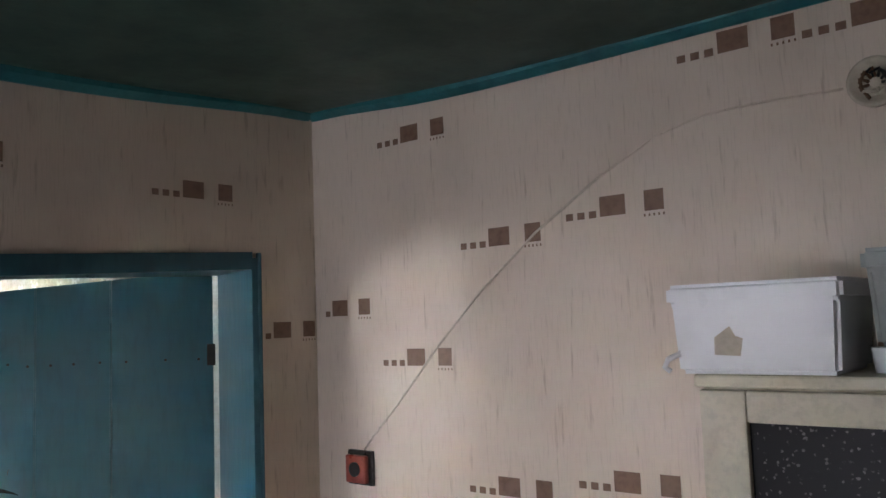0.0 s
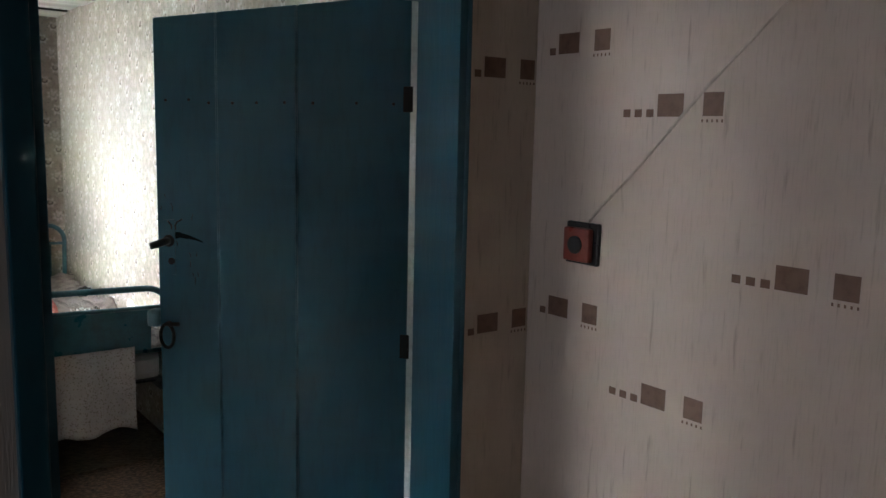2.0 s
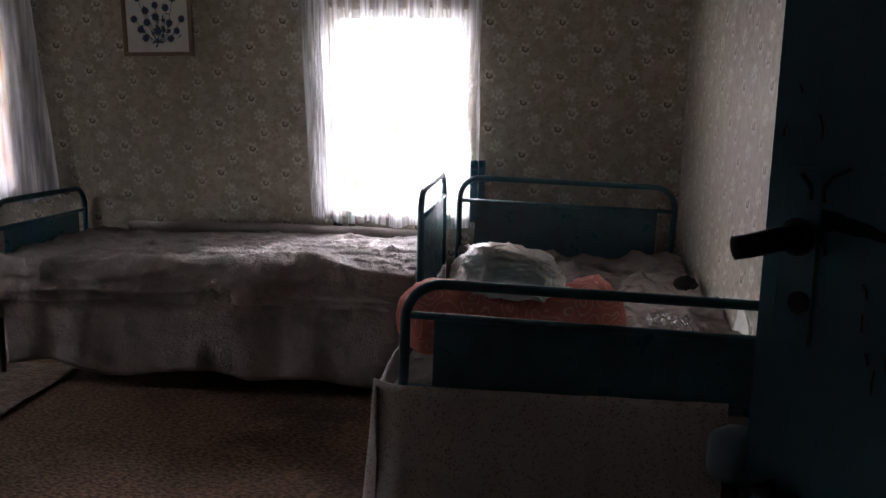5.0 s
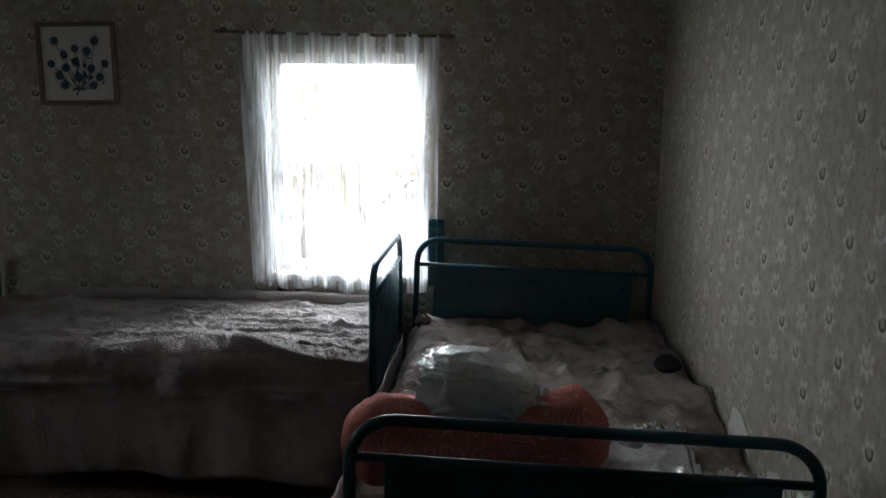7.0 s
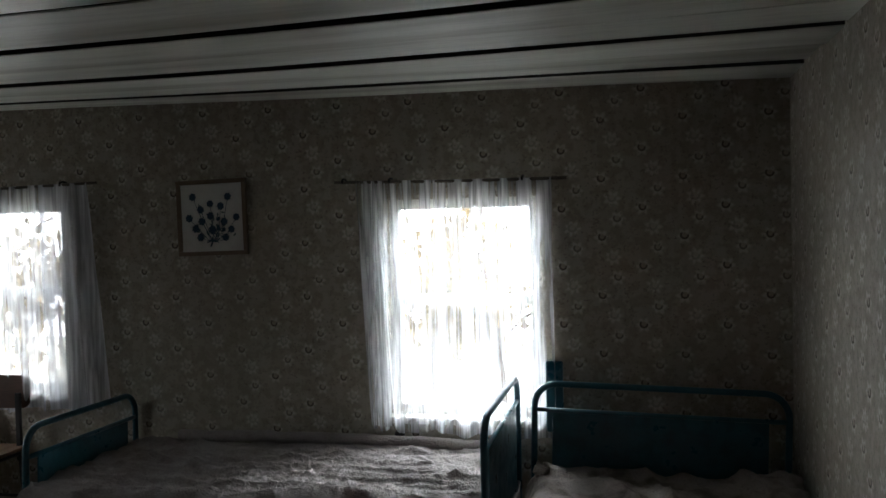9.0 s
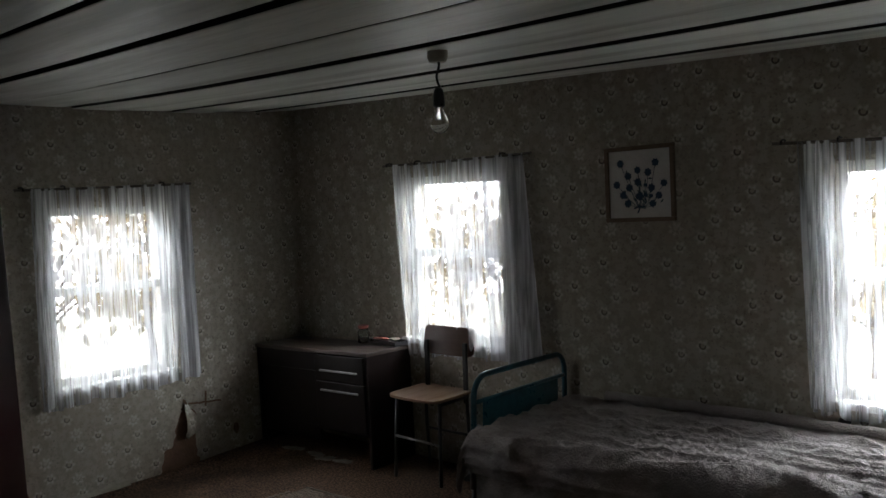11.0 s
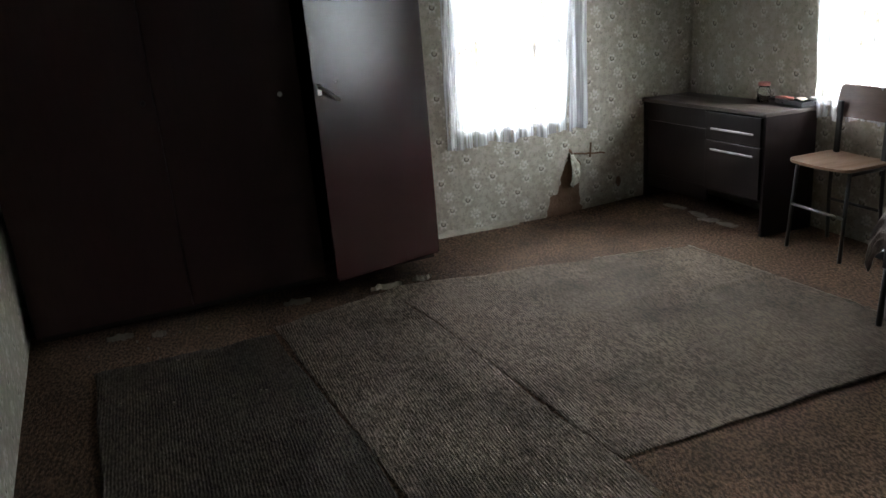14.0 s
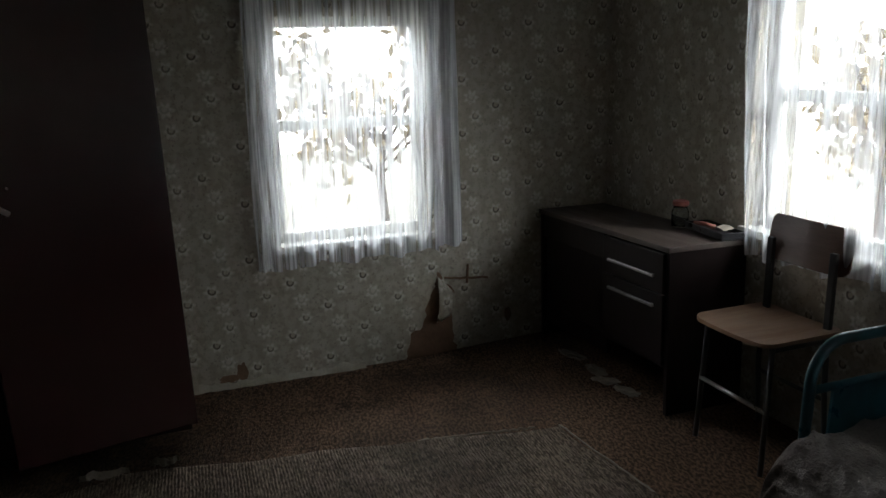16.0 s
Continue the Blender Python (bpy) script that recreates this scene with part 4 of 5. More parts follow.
part("box_ring", lathe(bmesh.new(), [(0.045, 0.0), (0.047, 0.016), (0.040, 0.018), (0.034, 0.006), (0.012, 0.005)], 24), tan_paper, jb, smooth=True)
for k in range(12):
    a = k * 2.3
    part("wire_end", tube(bmesh.new(), [(0.012 * math.cos(a), 0.012 * math.sin(a), 0.004), (0.024 * math.cos(a), 0.024 * math.sin(a), 0.018), ((0.026 + 0.018 * nz(k * 1.3)) * math.cos(a + 0.9), (0.026 + 0.018 * nz(k * 2.3)) * math.sin(a + 0.9), 0.012 + 0.006 * nz(k))], 0.0035, 6), (bare_board, tan_paper, bakelite_black)[k % 3], jb)

# cabinet with two tubs
cb = thing("cream_cabinet", pose(1.285, 0.86, 0.0), "cream painted cabinet with black speckled door panel", "cabinet")
part("carcass", boxed((0.012, -0.80, 0.0), (0.312, 0.0, 1.485), 0.003), cream_paint, cb)
part("top_board", boxed((-0.01, -0.81, 1.485), (0.313, 0.008, 1.505), 0.004), cream_paint, cb)
for a, b, c, d in ((-0.075, 0.0, 0.10, 1.48), (-0.80, -0.725, 0.10, 1.48), (-0.725, -0.075, 1.43, 1.48), (-0.725, -0.075, 0.10, 0.20)):
    part("door_frame", boxed((-0.008, a, c), (0.012, b, d), 0.003), cream_paint, cb)
part("door_panel", boxed((0.004, -0.725, 0.20), (0.011, -0.075, 1.43), 0.0), speck_black, cb, "black speckled panel")


def tub(m, material, label, patch):
    t = thing("plastic_tub", m, label, "tub")

    def wall(bm, w0, w1, d0, d1, z0, z1):
        lo = [(-w0, -d0), (w0, -d0), (w0, d0), (-w0, d0)]
        hi = [(-w1, -d1), (w1, -d1), (w1, d1), (-w1, d1)]
        a, b = [bm.verts.new((*q, z0)) for q in lo], [bm.verts.new((*q, z1)) for q in hi]
        bm.faces.new(a[::-1])
        bm.faces.new(b)
        for i in range(4):
            bm.faces.new((a[i], a[(i + 1) % 4], b[(i + 1) % 4], b[i]))
        bmesh.ops.bevel(bm, geom=list(bm.edges), offset=0.008, segments=3, affect="EDGES")
        return bm
    part("body", wall(bmesh.new(), 0.102, 0.109, 0.126, 0.133, 0.0, 0.128), material, t, smooth=False)
    part("lid", wall(bmesh.new(), 0.114, 0.114, 0.139, 0.139, 0.112, 0.148), material, t, "snap-on lid")
    if patch:
        bm = bmesh.new()
        bm.faces.new([bm.verts.new((-0.1065 - 0.003 * (z - 0.05) / 0.05, y, z)) for y, z in ((0.062, 0.032), (0.020, 0.030), (0.014, 0.058), (0.026, 0.062), (0.034, 0.078), (0.060, 0.060))])
        part("label", bm, tan_paper, t, "torn tan paper label")
        part("handle", tube(bmesh.new(), [(-0.098, 0.12, 0.035), (-0.11, 0.14, 0.025), (-0.112, 0.146, 0.012), (-0.105, 0.14, 0.005)], 0.005, 8), material, t, "plastic bail handle")
    return t


tub(pose(1.383, 0.768, 1.505, 0, 0, 0), tub_white, "white plastic tub with lid and torn label on the cabinet", True)
tub(pose(1.42, 0.475, 1.545, 0, 0, 2), tub_grey, "grey plastic tub standing in shade on the cabinet", False)
tagged(link("cup", lathe(bmesh.new(), [(0.022, 0), (0.026, 0.038), (0.022, 0.039), (0.018, 0.004)], 18, (1.36, 0.59, 1.505)), tub_white, smooth=True), "small white plastic cup on the cabinet", "cup")
tagged(link("wooden_block", boxed((1.33, 0.36, 1.505), (1.52, 0.565, 1.545), 0.004), wood_grey), "low wooden block under the grey tub", "block")

# ---- wardrobe ----
wd = thing("wardrobe", pose(-3.72, 2.285, 0.045, 1.7, 0, 0), "tall dark lacquered three-door wardrobe with one door ajar, leaning", "wardrobe")
WL, WDP, WH = 1.905, 0.645, 1.66
part("back", boxed((0.0, 0.02, 0.06), (0.012, WL - 0.02, WH - 0.02)), lacquer_dull, wd)
for y in (0.0, 0.655, WL - 0.022):
    part("side_panel", boxed((0.012, y, 0.0), (WDP - 0.022, y + 0.022, WH - 0.02), 0.002), lacquer_worn, wd)
part("top", boxed((0.0, -0.004, WH - 0.02), (WDP, WL + 0.004, WH), 0.003), lacquer, wd)
part("bottom", boxed((0.012, 0.022, 0.06), (WDP - 0.03, 0.655, 0.08)), lacquer_dull, wd)
part("bottom", boxed((0.012, 0.677, 0.06), (WDP - 0.03, WL - 0.022, 0.08)), lacquer_dull, wd)
part("plinth", boxed((WDP - 0.05, 0.022, -0.02), (WDP - 0.03, WL - 0.022, 0.058)), lacquer_dull, wd)
d1 = part("door", boxed((WDP - 0.021, 0.004, 0.015), (WDP, 0.664, WH - 0.024), 0.003), lacquer_worn, wd, "closed lacquered door")
part("knob", lathe(bmesh.new(), [(0.006, 0), (0.006, 0.012), (0.012, 0.02), (0.008, 0.027)], 14), black_iron, d1).matrix_basis = pose(WDP, 0.62, 0.95, 0, 90, 0)
d2 = part("door", boxed((WDP - 0.021, 0.668, 0.015), (WDP, 1.300, WH - 0.024), 0.003), lacquer_worn, wd, "closed lacquered door")
part("keyhole", lathe(bmesh.new(), [(0.011, 0), (0.011, 0.003), (0.004, 0.004)], 14), chrome, d2).matrix_basis = pose(WDP, 1.20, 0.91, 0, 90, 0)
d3 = part("door", boxed((-0.021, -0.590, 0.015), (0.0, -0.002, WH - 0.024), 0.003), lacquer, wd, "glossy lacquered door standing ajar")
d3.matrix_basis = pose(WDP, WL, 0, 0, 0, 11.5)
part("handle_plate", boxed((0.0, -0.575, 0.895), (0.004, -0.553, 0.945), 0.001), chrome, d3)
part("handle", tube(bmesh.new(), [(0.004, -0.564, 0.930), (0.022, -0.560, 0.928), (0.030, -0.545, 0.918), (0.032, -0.51, 0.885), (0.030, -0.487, 0.868)], 0.0085, 10), chrome, d3, "curved chrome handle", True)
part("catch", tube(bmesh.new(), [(0.0, -0.48, 0.945), (0.012, -0.48, 0.945)], 0.004, 8), chrome, d3)
tagged(link("knob_on_top", lathe(bmesh.new(), [(0.014, 0), (0.016, 0.012), (0.010, 0.02), (0.004, 0.024)], 14, (-3.10, 4.03, 1.763)), black_iron, smooth=True), "small dark bottle stopper lying on the wardrobe", "stopper")
for y, x, s in ((2.62, -3.03, 0.11), (2.78, -2.98, 0.06), (4.06, -3.02, 0.10), (3.86, -3.0, 0.16), (3.42, -3.03, 0.13)):
    tagged(link("plaster_scrap", sheet(14, 6, lambda u, v: (x + (v - 0.5) * 0.04 * math.sin(0.3 + 2.6 * u) + 0.02 * nz(u * 5, y), y + (u - 0.5) * s, 0.022 + 0.018 * abs(nz(u * 6 + y, v * 3)) - 0.018 * (abs(2 * v - 1))), 0.004), litter), "crumbled dull paper scrap on the floor by the wardrobe", "debris", "plaster scraps")

# ---- low cabinet in the corner ----
dr = thing("low_cabinet", pose(-3.715, 5.925, -0.035, 0, -1.9, 0), "low dark veneered cabinet with drawer and chrome handles in the corner", "cabinet")
CW, CD, CH = 1.055, 0.36, 0.68
part("top", boxed((-0.005, -0.008, CH - 0.022), (CW + 0.006, CD, CH), 0.003), desk_top, dr, "worn brown top with a bright edge")
part("side_panel", boxed((0.0, 0.0, 0.035), (0.02, CD, CH - 0.022), 0.002), lacquer_dull, dr)
part("side_panel", boxed((CW - 0.02, 0.0, -0.005), (CW, CD, CH - 0.022), 0.002), lacquer_dull, dr)
part("divider", boxed((0.585, 0.02, 0.20), (0.60, CD - 0.01, CH - 0.022)), lacquer_dull, dr)
part("back", boxed((0.02, CD - 0.012, 0.10), (CW - 0.02, CD - 0.002, CH - 0.022)), lacquer_dull, dr)
part("bottom_shelf", boxed((0.02, 0.02, 0.18), (CW - 0.02, CD - 0.012, 0.20)), lacquer_dull, dr)
part("door", boxed((0.022, 0.022, 0.11), (0.584, 0.038, CH - 0.14), 0.003), lacquer_dull, dr, "recessed dark door")
part("apron", boxed((0.022, 0.004, CH - 0.135), (0.584, 0.020, CH - 0.024), 0.003), lacquer_dull, dr)
for z0, z1, hz in ((CH - 0.185, CH - 0.030, CH - 0.125), (0.205, CH - 0.192, CH - 0.245)):
    d = part("drawer", boxed((0.602, -0.014, z0), (CW - 0.022, 0.004, z1), 0.003), lacquer_dull, dr, "dark drawer front")
    part("handle", boxed((0.665, -0.034, hz), (0.992, -0.022, hz + 0.011), 0.003), chrome, d, "long chrome bar handle")
    for x in (0.69, 0.965):
        part("handle_post", boxed((x, -0.024, hz + 0.002), (x + 0.012, -0.013, hz + 0.009)), chrome, d)
top_z = 0.676
jar = thing("glass_jar", pose(-2.985, 6.19, top_z), "empty glass jar with a faded red lid on the cabinet", "jar")
part("glass", lathe(bmesh.new(), [(0.030, 0.0), (0.036, 0.005), (0.036, 0.068), (0.029, 0.082), (0.029, 0.094), (0.027, 0.094), (0.027, 0.081), (0.033, 0.066), (0.033, 0.008), (0.001, 0.007)], 24), jar_glass, jar, smooth=True)
part("lid", lathe(bmesh.new(), [(0.033, 0.094), (0.034, 0.096), (0.034, 0.110), (0.031, 0.113)], 24), lid_red, jar, "faded red lid")
tr = thing("tray", pose(-2.80, 6.225, top_z + 0.008, 0, 0, -6), "shallow black tray holding odds and ends", "tray")
part("base", boxed((-0.14, -0.055, 0.0), (0.13, 0.055, 0.008), 0.002), bakelite_black, tr)
for a, b in (((-0.14, -0.055), (0.13, -0.048)), ((-0.14, 0.048), (0.13, 0.055)), ((-0.14, -0.048), (-0.133, 0.048)), ((0.123, -0.048), (0.13, 0.048))):
    part("rim", boxed((*a, 0.008), (*b, 0.026)), bakelite_black, tr)
tagged(link("red_tool", tube(bmesh.new(), [(-2.90, 6.20, top_z + 0.034), (-2.84, 6.205, top_z + 0.040), (-2.79, 6.213, top_z + 0.036)], 0.009, 8), lid_red, smooth=True), "red plastic handle lying in the tray", "tool")
tagged(link("paper_slip", sheet(5, 4, lambda u, v: (-2.79 + u * 0.08, 6.19 + v * 0.05, top_z + 0.036 + 0.010 * math.sin(u * 3) + 0.004 * v), 0.001), litter), "crumpled paper slip lying in the tray", "paper")

# ---- chair ----
ch = thing("school_chair", pose(-2.32, 6.08, 0.0, 0, 0, 2), "plywood chair with pale seat, dark back and tube legs", "chair")


def curved_board(w, d, t, cr, bend, axis):
    """A plywood board with rounded corners, bent across its width."""
    bm = bmesh.new()
    cols = []
    for k in range(29):
        x = -w / 2 * math.cos(math.pi * k / 28)
        over = max(abs(x) - (w / 2 - cr), 0)
        hy = d / 2 - cr + math.sqrt(max(cr * cr - over * over, 1e-8))
        q = bend * (2 * x / w) ** 2
        cols.append([bm.verts.new(c) for c in ((x, -hy, q - t / 2), (x, hy, q - t / 2), (x, hy, q + t / 2), (x, -hy, q + t / 2))])
    for a, b in zip(cols, cols[1:]):
        for i in range(4):
            bm.faces.new((a[i], a[(i + 1) % 4], b[(i + 1) % 4], b[i]))
    bm.faces.new(cols[0])
    bm.faces.new(cols[-1][::-1])
    if axis:
        bmesh.ops.rotate(bm, verts=bm.verts, cent=(0, 0, 0), matrix=Matrix.Rotation(radians(axis), 3, "X"))
    return bm


part("seat", curved_board(0.37, 0.35, 0.014, 0.05, 0.008, 0), ply, ch, "pale worn plywood seat").matrix_basis = pose(0, -0.005, 0.463)
part("backrest", curved_board(0.37, 0.165, 0.012, 0.035, -0.02, 80), ply_dark, ch, "dark plywood backrest").matrix_basis = pose(0.0, 0.148, 0.742)
for sx in (-1, 1):
    part("front_leg", tube(bmesh.new(), [(sx * 0.165, -0.145, 0.0), (sx * 0.160, -0.135, 0.24), (sx * 0.155, -0.125, 0.45)], 0.010, 10), dark_tube, ch, smooth=True)
    part("back_leg", tube(bmesh.new(), [(sx * 0.160, 0.150, 0.0), (sx * 0.155, 0.125, 0.25), (sx * 0.150, 0.120, 0.44)], 0.010, 10), dark_tube, ch, smooth=True)
    part("upright", boxed((sx * 0.140 - 0.013, 0.120, 0.40), (sx * 0.140 + 0.013, 0.138, 0.74), 0.004), dark_tube, ch, "dark upright")
    part("side_rail", tube(bmesh.new(), [(sx * 0.155, -0.13, 0.442), (sx * 0.150, 0.125, 0.438)], 0.009, 10), dark_tube, ch, smooth=True)
part("stretcher", tube(bmesh.new(), [(-0.162, -0.140, 0.235), (0.162, -0.140, 0.225)], 0.008, 10), chrome, ch, "dull metal stretcher", True)
part("stretcher", tube(bmesh.new(), [(-0.157, 0.130, 0.22), (0.157, 0.130, 0.22)], 0.008, 10), dark_tube, ch, smooth=True)

# ---- beds ----


def iron_bed(m, w, length, head, foot, label, head_w=None, skew=(0, 0)):
    """A tube and sheet steel bedstead, its foot at the origin, its head along +y. head, foot: (top, bar, panel bottom)."""
    b = thing("iron_bed", m, label, "bed", "iron beds")
    width = w
    for name, y, (top, bar, low) in (("footboard", 0.0, foot), ("headboard", length, head)):
        w = (head_w or width) if y else width
        f = part(name, tube(bmesh.new(), arch(-w / 2, w / 2, 0.28, top, 0.095, y), 0.0135, 12), teal_metal, b, "teal tube end frame", True)
        part("crossbar", tube(bmesh.new(), [(-w / 2, y, bar), (w / 2, y, bar)], 0.010, 10), teal_metal, f, smooth=True)
        part("panel", boxed((-w / 2 + 0.075, y - 0.004, low), (w / 2 - 0.075, y + 0.004, bar - 0.004), 0.002), teal_metal, f, "teal sheet steel panel")
        part("crossbar", tube(bmesh.new(), [(-w / 2, y, low - 0.002), (w / 2, y, low - 0.002)], 0.010, 10), teal_metal, f, smooth=True)
        # legs are dark instead of teal: shade under the bed put into the colour
        for sx in (-1, 1):
            part("leg", tube(bmesh.new(), [(sx * w / 2, y, 0.0), (sx * w / 2, y, 0.28)], 0.0125, 10), dark_tube, f, "tube leg coloured dark for the shade under the bed", True)
        if y and head_w:
            f.matrix_basis = pose((width - head_w) / 2 - 0.018, 0, 0)
        elif head_w:
            f.matrix_basis = pose(-0.012, 0, -0.008)
        elif not y and skew != (0, 0):
            f.matrix_basis = pose(-w / 2, 0.03, 0, 0, skew[0], skew[1]) @ pose(w / 2, 0, 0)
    w = width
    for sx in (-1, 1):
        part("side_rail", boxed((sx * (w / 2 - 0.02) - 0.018, 0.02, 0.30), (sx * (w / 2 - 0.02) + 0.018, length - 0.02, 0.335), 0.003), dark_tube, b, "dark angle-iron rail")
    for k in range(9):
        y = 0.1 + (length - 0.2) * k / 8
        part("slat", boxed((-w / 2 + 0.04, y - 0.02, 0.325), (w / 2 - 0.04, y + 0.02, 0.333)), dark_tube, b)
    return b


iron_bed(pose(0.935, 4.255, 0.0, 0, 1.6, 0), 0.965, 1.875, (0.845, 0.735, 0.40), (0.775, 0.690, 0.500), "teal iron bed against the papered wall, heaped with bedding", 1.0)
iron_bed(pose(-1.595, 5.845, 0.0, 0, 0, -90), 0.82, 1.925, (0.865, 0.755, 0.40), (0.740, 0.625, 0.44), "teal iron bed under the window, covered with grey fleece", None, (-1.8, 4.2))

bm = boxed((0.475, 4.30, 0.335), (1.40, 6.09, 0.455), 0.03)
tagged(link("mattress", bm, sheet_cloth), "thin grey cotton mattress on the iron bed", "mattress")
bm = boxed((-1.55, 5.45, 0.335), (0.29, 6.24, 0.49), 0.03)
tagged(link("mattress", bm, sheet_cloth), "thin grey cotton mattress under the fleece cover", "mattress")


def wrinkle(x, y, s, k):
    """Folds: ridged noise."""
    n = 1 - abs(nz(x, y, k, s)) * 2
    return max(n, 0) ** 3


def blanket_east(u, v):
    x, y = 0.40 + u * 1.055, 4.28 + v * 1.83
    z = 0.478 + 0.034 * wrinkle(x * 1.4 + y * 0.3, y * 0.5, 3.2, 2.0) + 0.022 * wrinkle(x * 0.7, y * 1.7, 4.5, 7.0) + 0.014 * nz(x, y, 0.3, 7.0) + 0.006 * nz(x, y, 0.9, 24.0) + 0.003 * nz(x, y, 1.9, 60.0) - 0.035 * u
    if x > 1.0:
        z += 0.040 * wrinkle(x * 2.0 + y, y * 1.1, 2.6, 4.0) * (x - 1.0) / 0.4
    if v > 0.95:
        z += 0.02 * (v - 0.95) / 0.05
    if u < 0.06:
        z -= (0.06 - u) / 0.06 * 0.10
    return (x, y, z)


tagged(link("fleece_blanket", sheet(120, 170, blanket_east, 0.012), fur_light, smooth=True), "crumpled blotched grey fleece blanket spread on the bed", "blanket")


def cover_north(u, v):
    """Drapes over the long bed: the top, the round front edge and the drop."""
    x = -1.585 + u * 1.90
    width, r, drop = 0.80, 0.055, 0.11 + 0.02 * nz(x, 1.0, 0, 2.5)
    total = width + r * 1.57 + drop
    s = v * total
    lift = 0.022 * wrinkle(x * 0.8, s * 2.0, 3.0, 1.0) + 0.011 * nz(x * 1.0, s, 0.5, 4.0) + 0.014 * wrinkle(x * 0.5, s * 3.2, 3.4, 11.0) + 0.008 * nz(x, s, 0.8, 14.0) + 0.006 * nz(x, s, 2.8, 34.0) + 0.004 * nz(x, s, 4.8, 75.0)
    if 0.55 < u < 0.92 and abs(s - width) < 0.14:
        lift += 0.035 * math.sin((u - 0.55) / 0.37 * math.pi) * (1 - abs(s - width) / 0.14)
    top = 0.535 - 0.018 * (1 - s / width) + 0.02 * u
    if s < width:
        y, z = 6.25 - s, top + lift
    elif s < width + r * 1.57:
        a = (s - width) / r
        y, z = 6.25 - width - r * math.sin(a) - lift * math.sin(a), top - r + r * math.cos(a) + lift * math.cos(a)
    else:
        d = s - width - r * 1.57
        y, z = 6.25 - width - r - 0.012 * math.sin(x * 17) * d / 0.2 - lift * 0.8, top - r - d
    if u < 0.05:
        k = (0.05 - u) / 0.05
        z -= 0.12 * k * k
        x += 0.03 * k
    return (x, y, z)


tagged(link("fleece_cover", sheet(270, 140, cover_north, 0.014), fur, smooth=True), "thick matted grey-brown fleece cover hanging over the bed's edge", "bed cover")
bm = sheet(90, 3, lambda u, v: (-1.50 + 0.03 * nz(v * 3, u * 5), 5.41 + u * 0.82, 0.52 - v * (0.24 + 0.04 * nz(u * 4))), 0.012)
tagged(link("fleece_end", bm, fur, smooth=True), "end of the fleece cover hanging at the foot of the bed", "bed cover")
tagged(link("rolled_throw", tube(bmesh.new(), [(-1.3 + 1.55 * k / 40, 6.235 + 0.012 * nz(k * 0.3), 0.552 + 0.012 * math.sin(k / 40 * 3.1) + 0.010 * nz(k * 0.4, 3)) for k in range(41)], 0.026, 12), fur, smooth=True), "long fold of fleece pushed along the wall", "throw")


def skirt(f0, f1, z_top, z_low, waves, deep, seed, flare=0.0):
    def f(u, v):
        x, y = f0[0] + (f1[0] - f0[0]) * u, f0[1] + (f1[1] - f0[1]) * u
        n = Vector((-(f1[1] - f0[1]), f1[0] - f0[0], 0)).normalized()
        d = deep * (0.3 + 0.7 * v) * (0.35 * math.sin(u * waves * 6.28 + seed + 5 * nz(u * 3, seed)) + 1.6 * nz(u * waves * 2.1, v * 1.2, seed) + 0.7 * nz(u * waves * 5, v * 2, seed))
        low = z_low + 0.05 * nz(u * 5, seed) + 0.012 * abs(math.sin(u * 9 + seed))
        k = max(0.0, 1 - u / 0.10)
        x += -flare * v * k + 0.02 * flare * k
        y += 1.2 * flare * k * k
        return (x + n.x * d, y + n.y * d, z_top + (low - z_top) * v)
    return sheet(110, 16, f, 0.003)


tagged(link("bed_skirt", skirt((-1.46, 5.402), (0.30, 5.392), 0.46, 0.066, 6, 0.011, 1.0), skirt_grey, smooth=True), "grey-brown cotton valance hanging below the fleece cover", "bed skirt")
tagged(link("bed_skirt", skirt((0.375, 4.228), (1.265, 4.222), 0.515, 0.140, 4, 0.016, 3.0, 0.035), skirt_cloth, smooth=True), "sprigged white cotton valance hanging at the foot of the bed", "bed skirt")
tagged(link("bed_skirt", skirt((0.385, 5.9), (0.385, 4.24), 0.50, 0.09, 6, 0.016, 5.0), skirt_cloth, smooth=True), "sprigged white cotton valance along the bed's side", "bed skirt")


def roll_red(u, v):
    """A rolled quilt, squeezed in the middle, its ends drawn in."""
    a = v * 2 * math.pi
    x = 0.385 + u * 0.675
    r = 0.108 * min(1, (max(u * (1 - u), 0) * 9) ** 0.42) * (1 + 0.10 * nz(u * 5, math.cos(a) * 1.2, math.sin(a) * 1.2))
    r *= 1 - 0.30 * math.exp(-((u - 0.50) / 0.20) ** 2) * max(math.sin(a), 0)
    r *= 1 + 0.22 * math.exp(-((u - 0.86) / 0.12) ** 2) * max(math.sin(a), 0)
    y = 4.545 + 0.11 * u + 1.15 * r * math.cos(a)
    return (x, y, 0.612 - 0.02 * u + r * math.sin(a) + 0.006 * wrinkle(u * 3, math.cos(a) * 2, 4.0, math.sin(a)))


tagged(link("rolled_quilt", sheet(60, 40, roll_red), quilt_red, smooth=True), "rolled coral-red quilt with pale printed loops on the bed", "quilt")


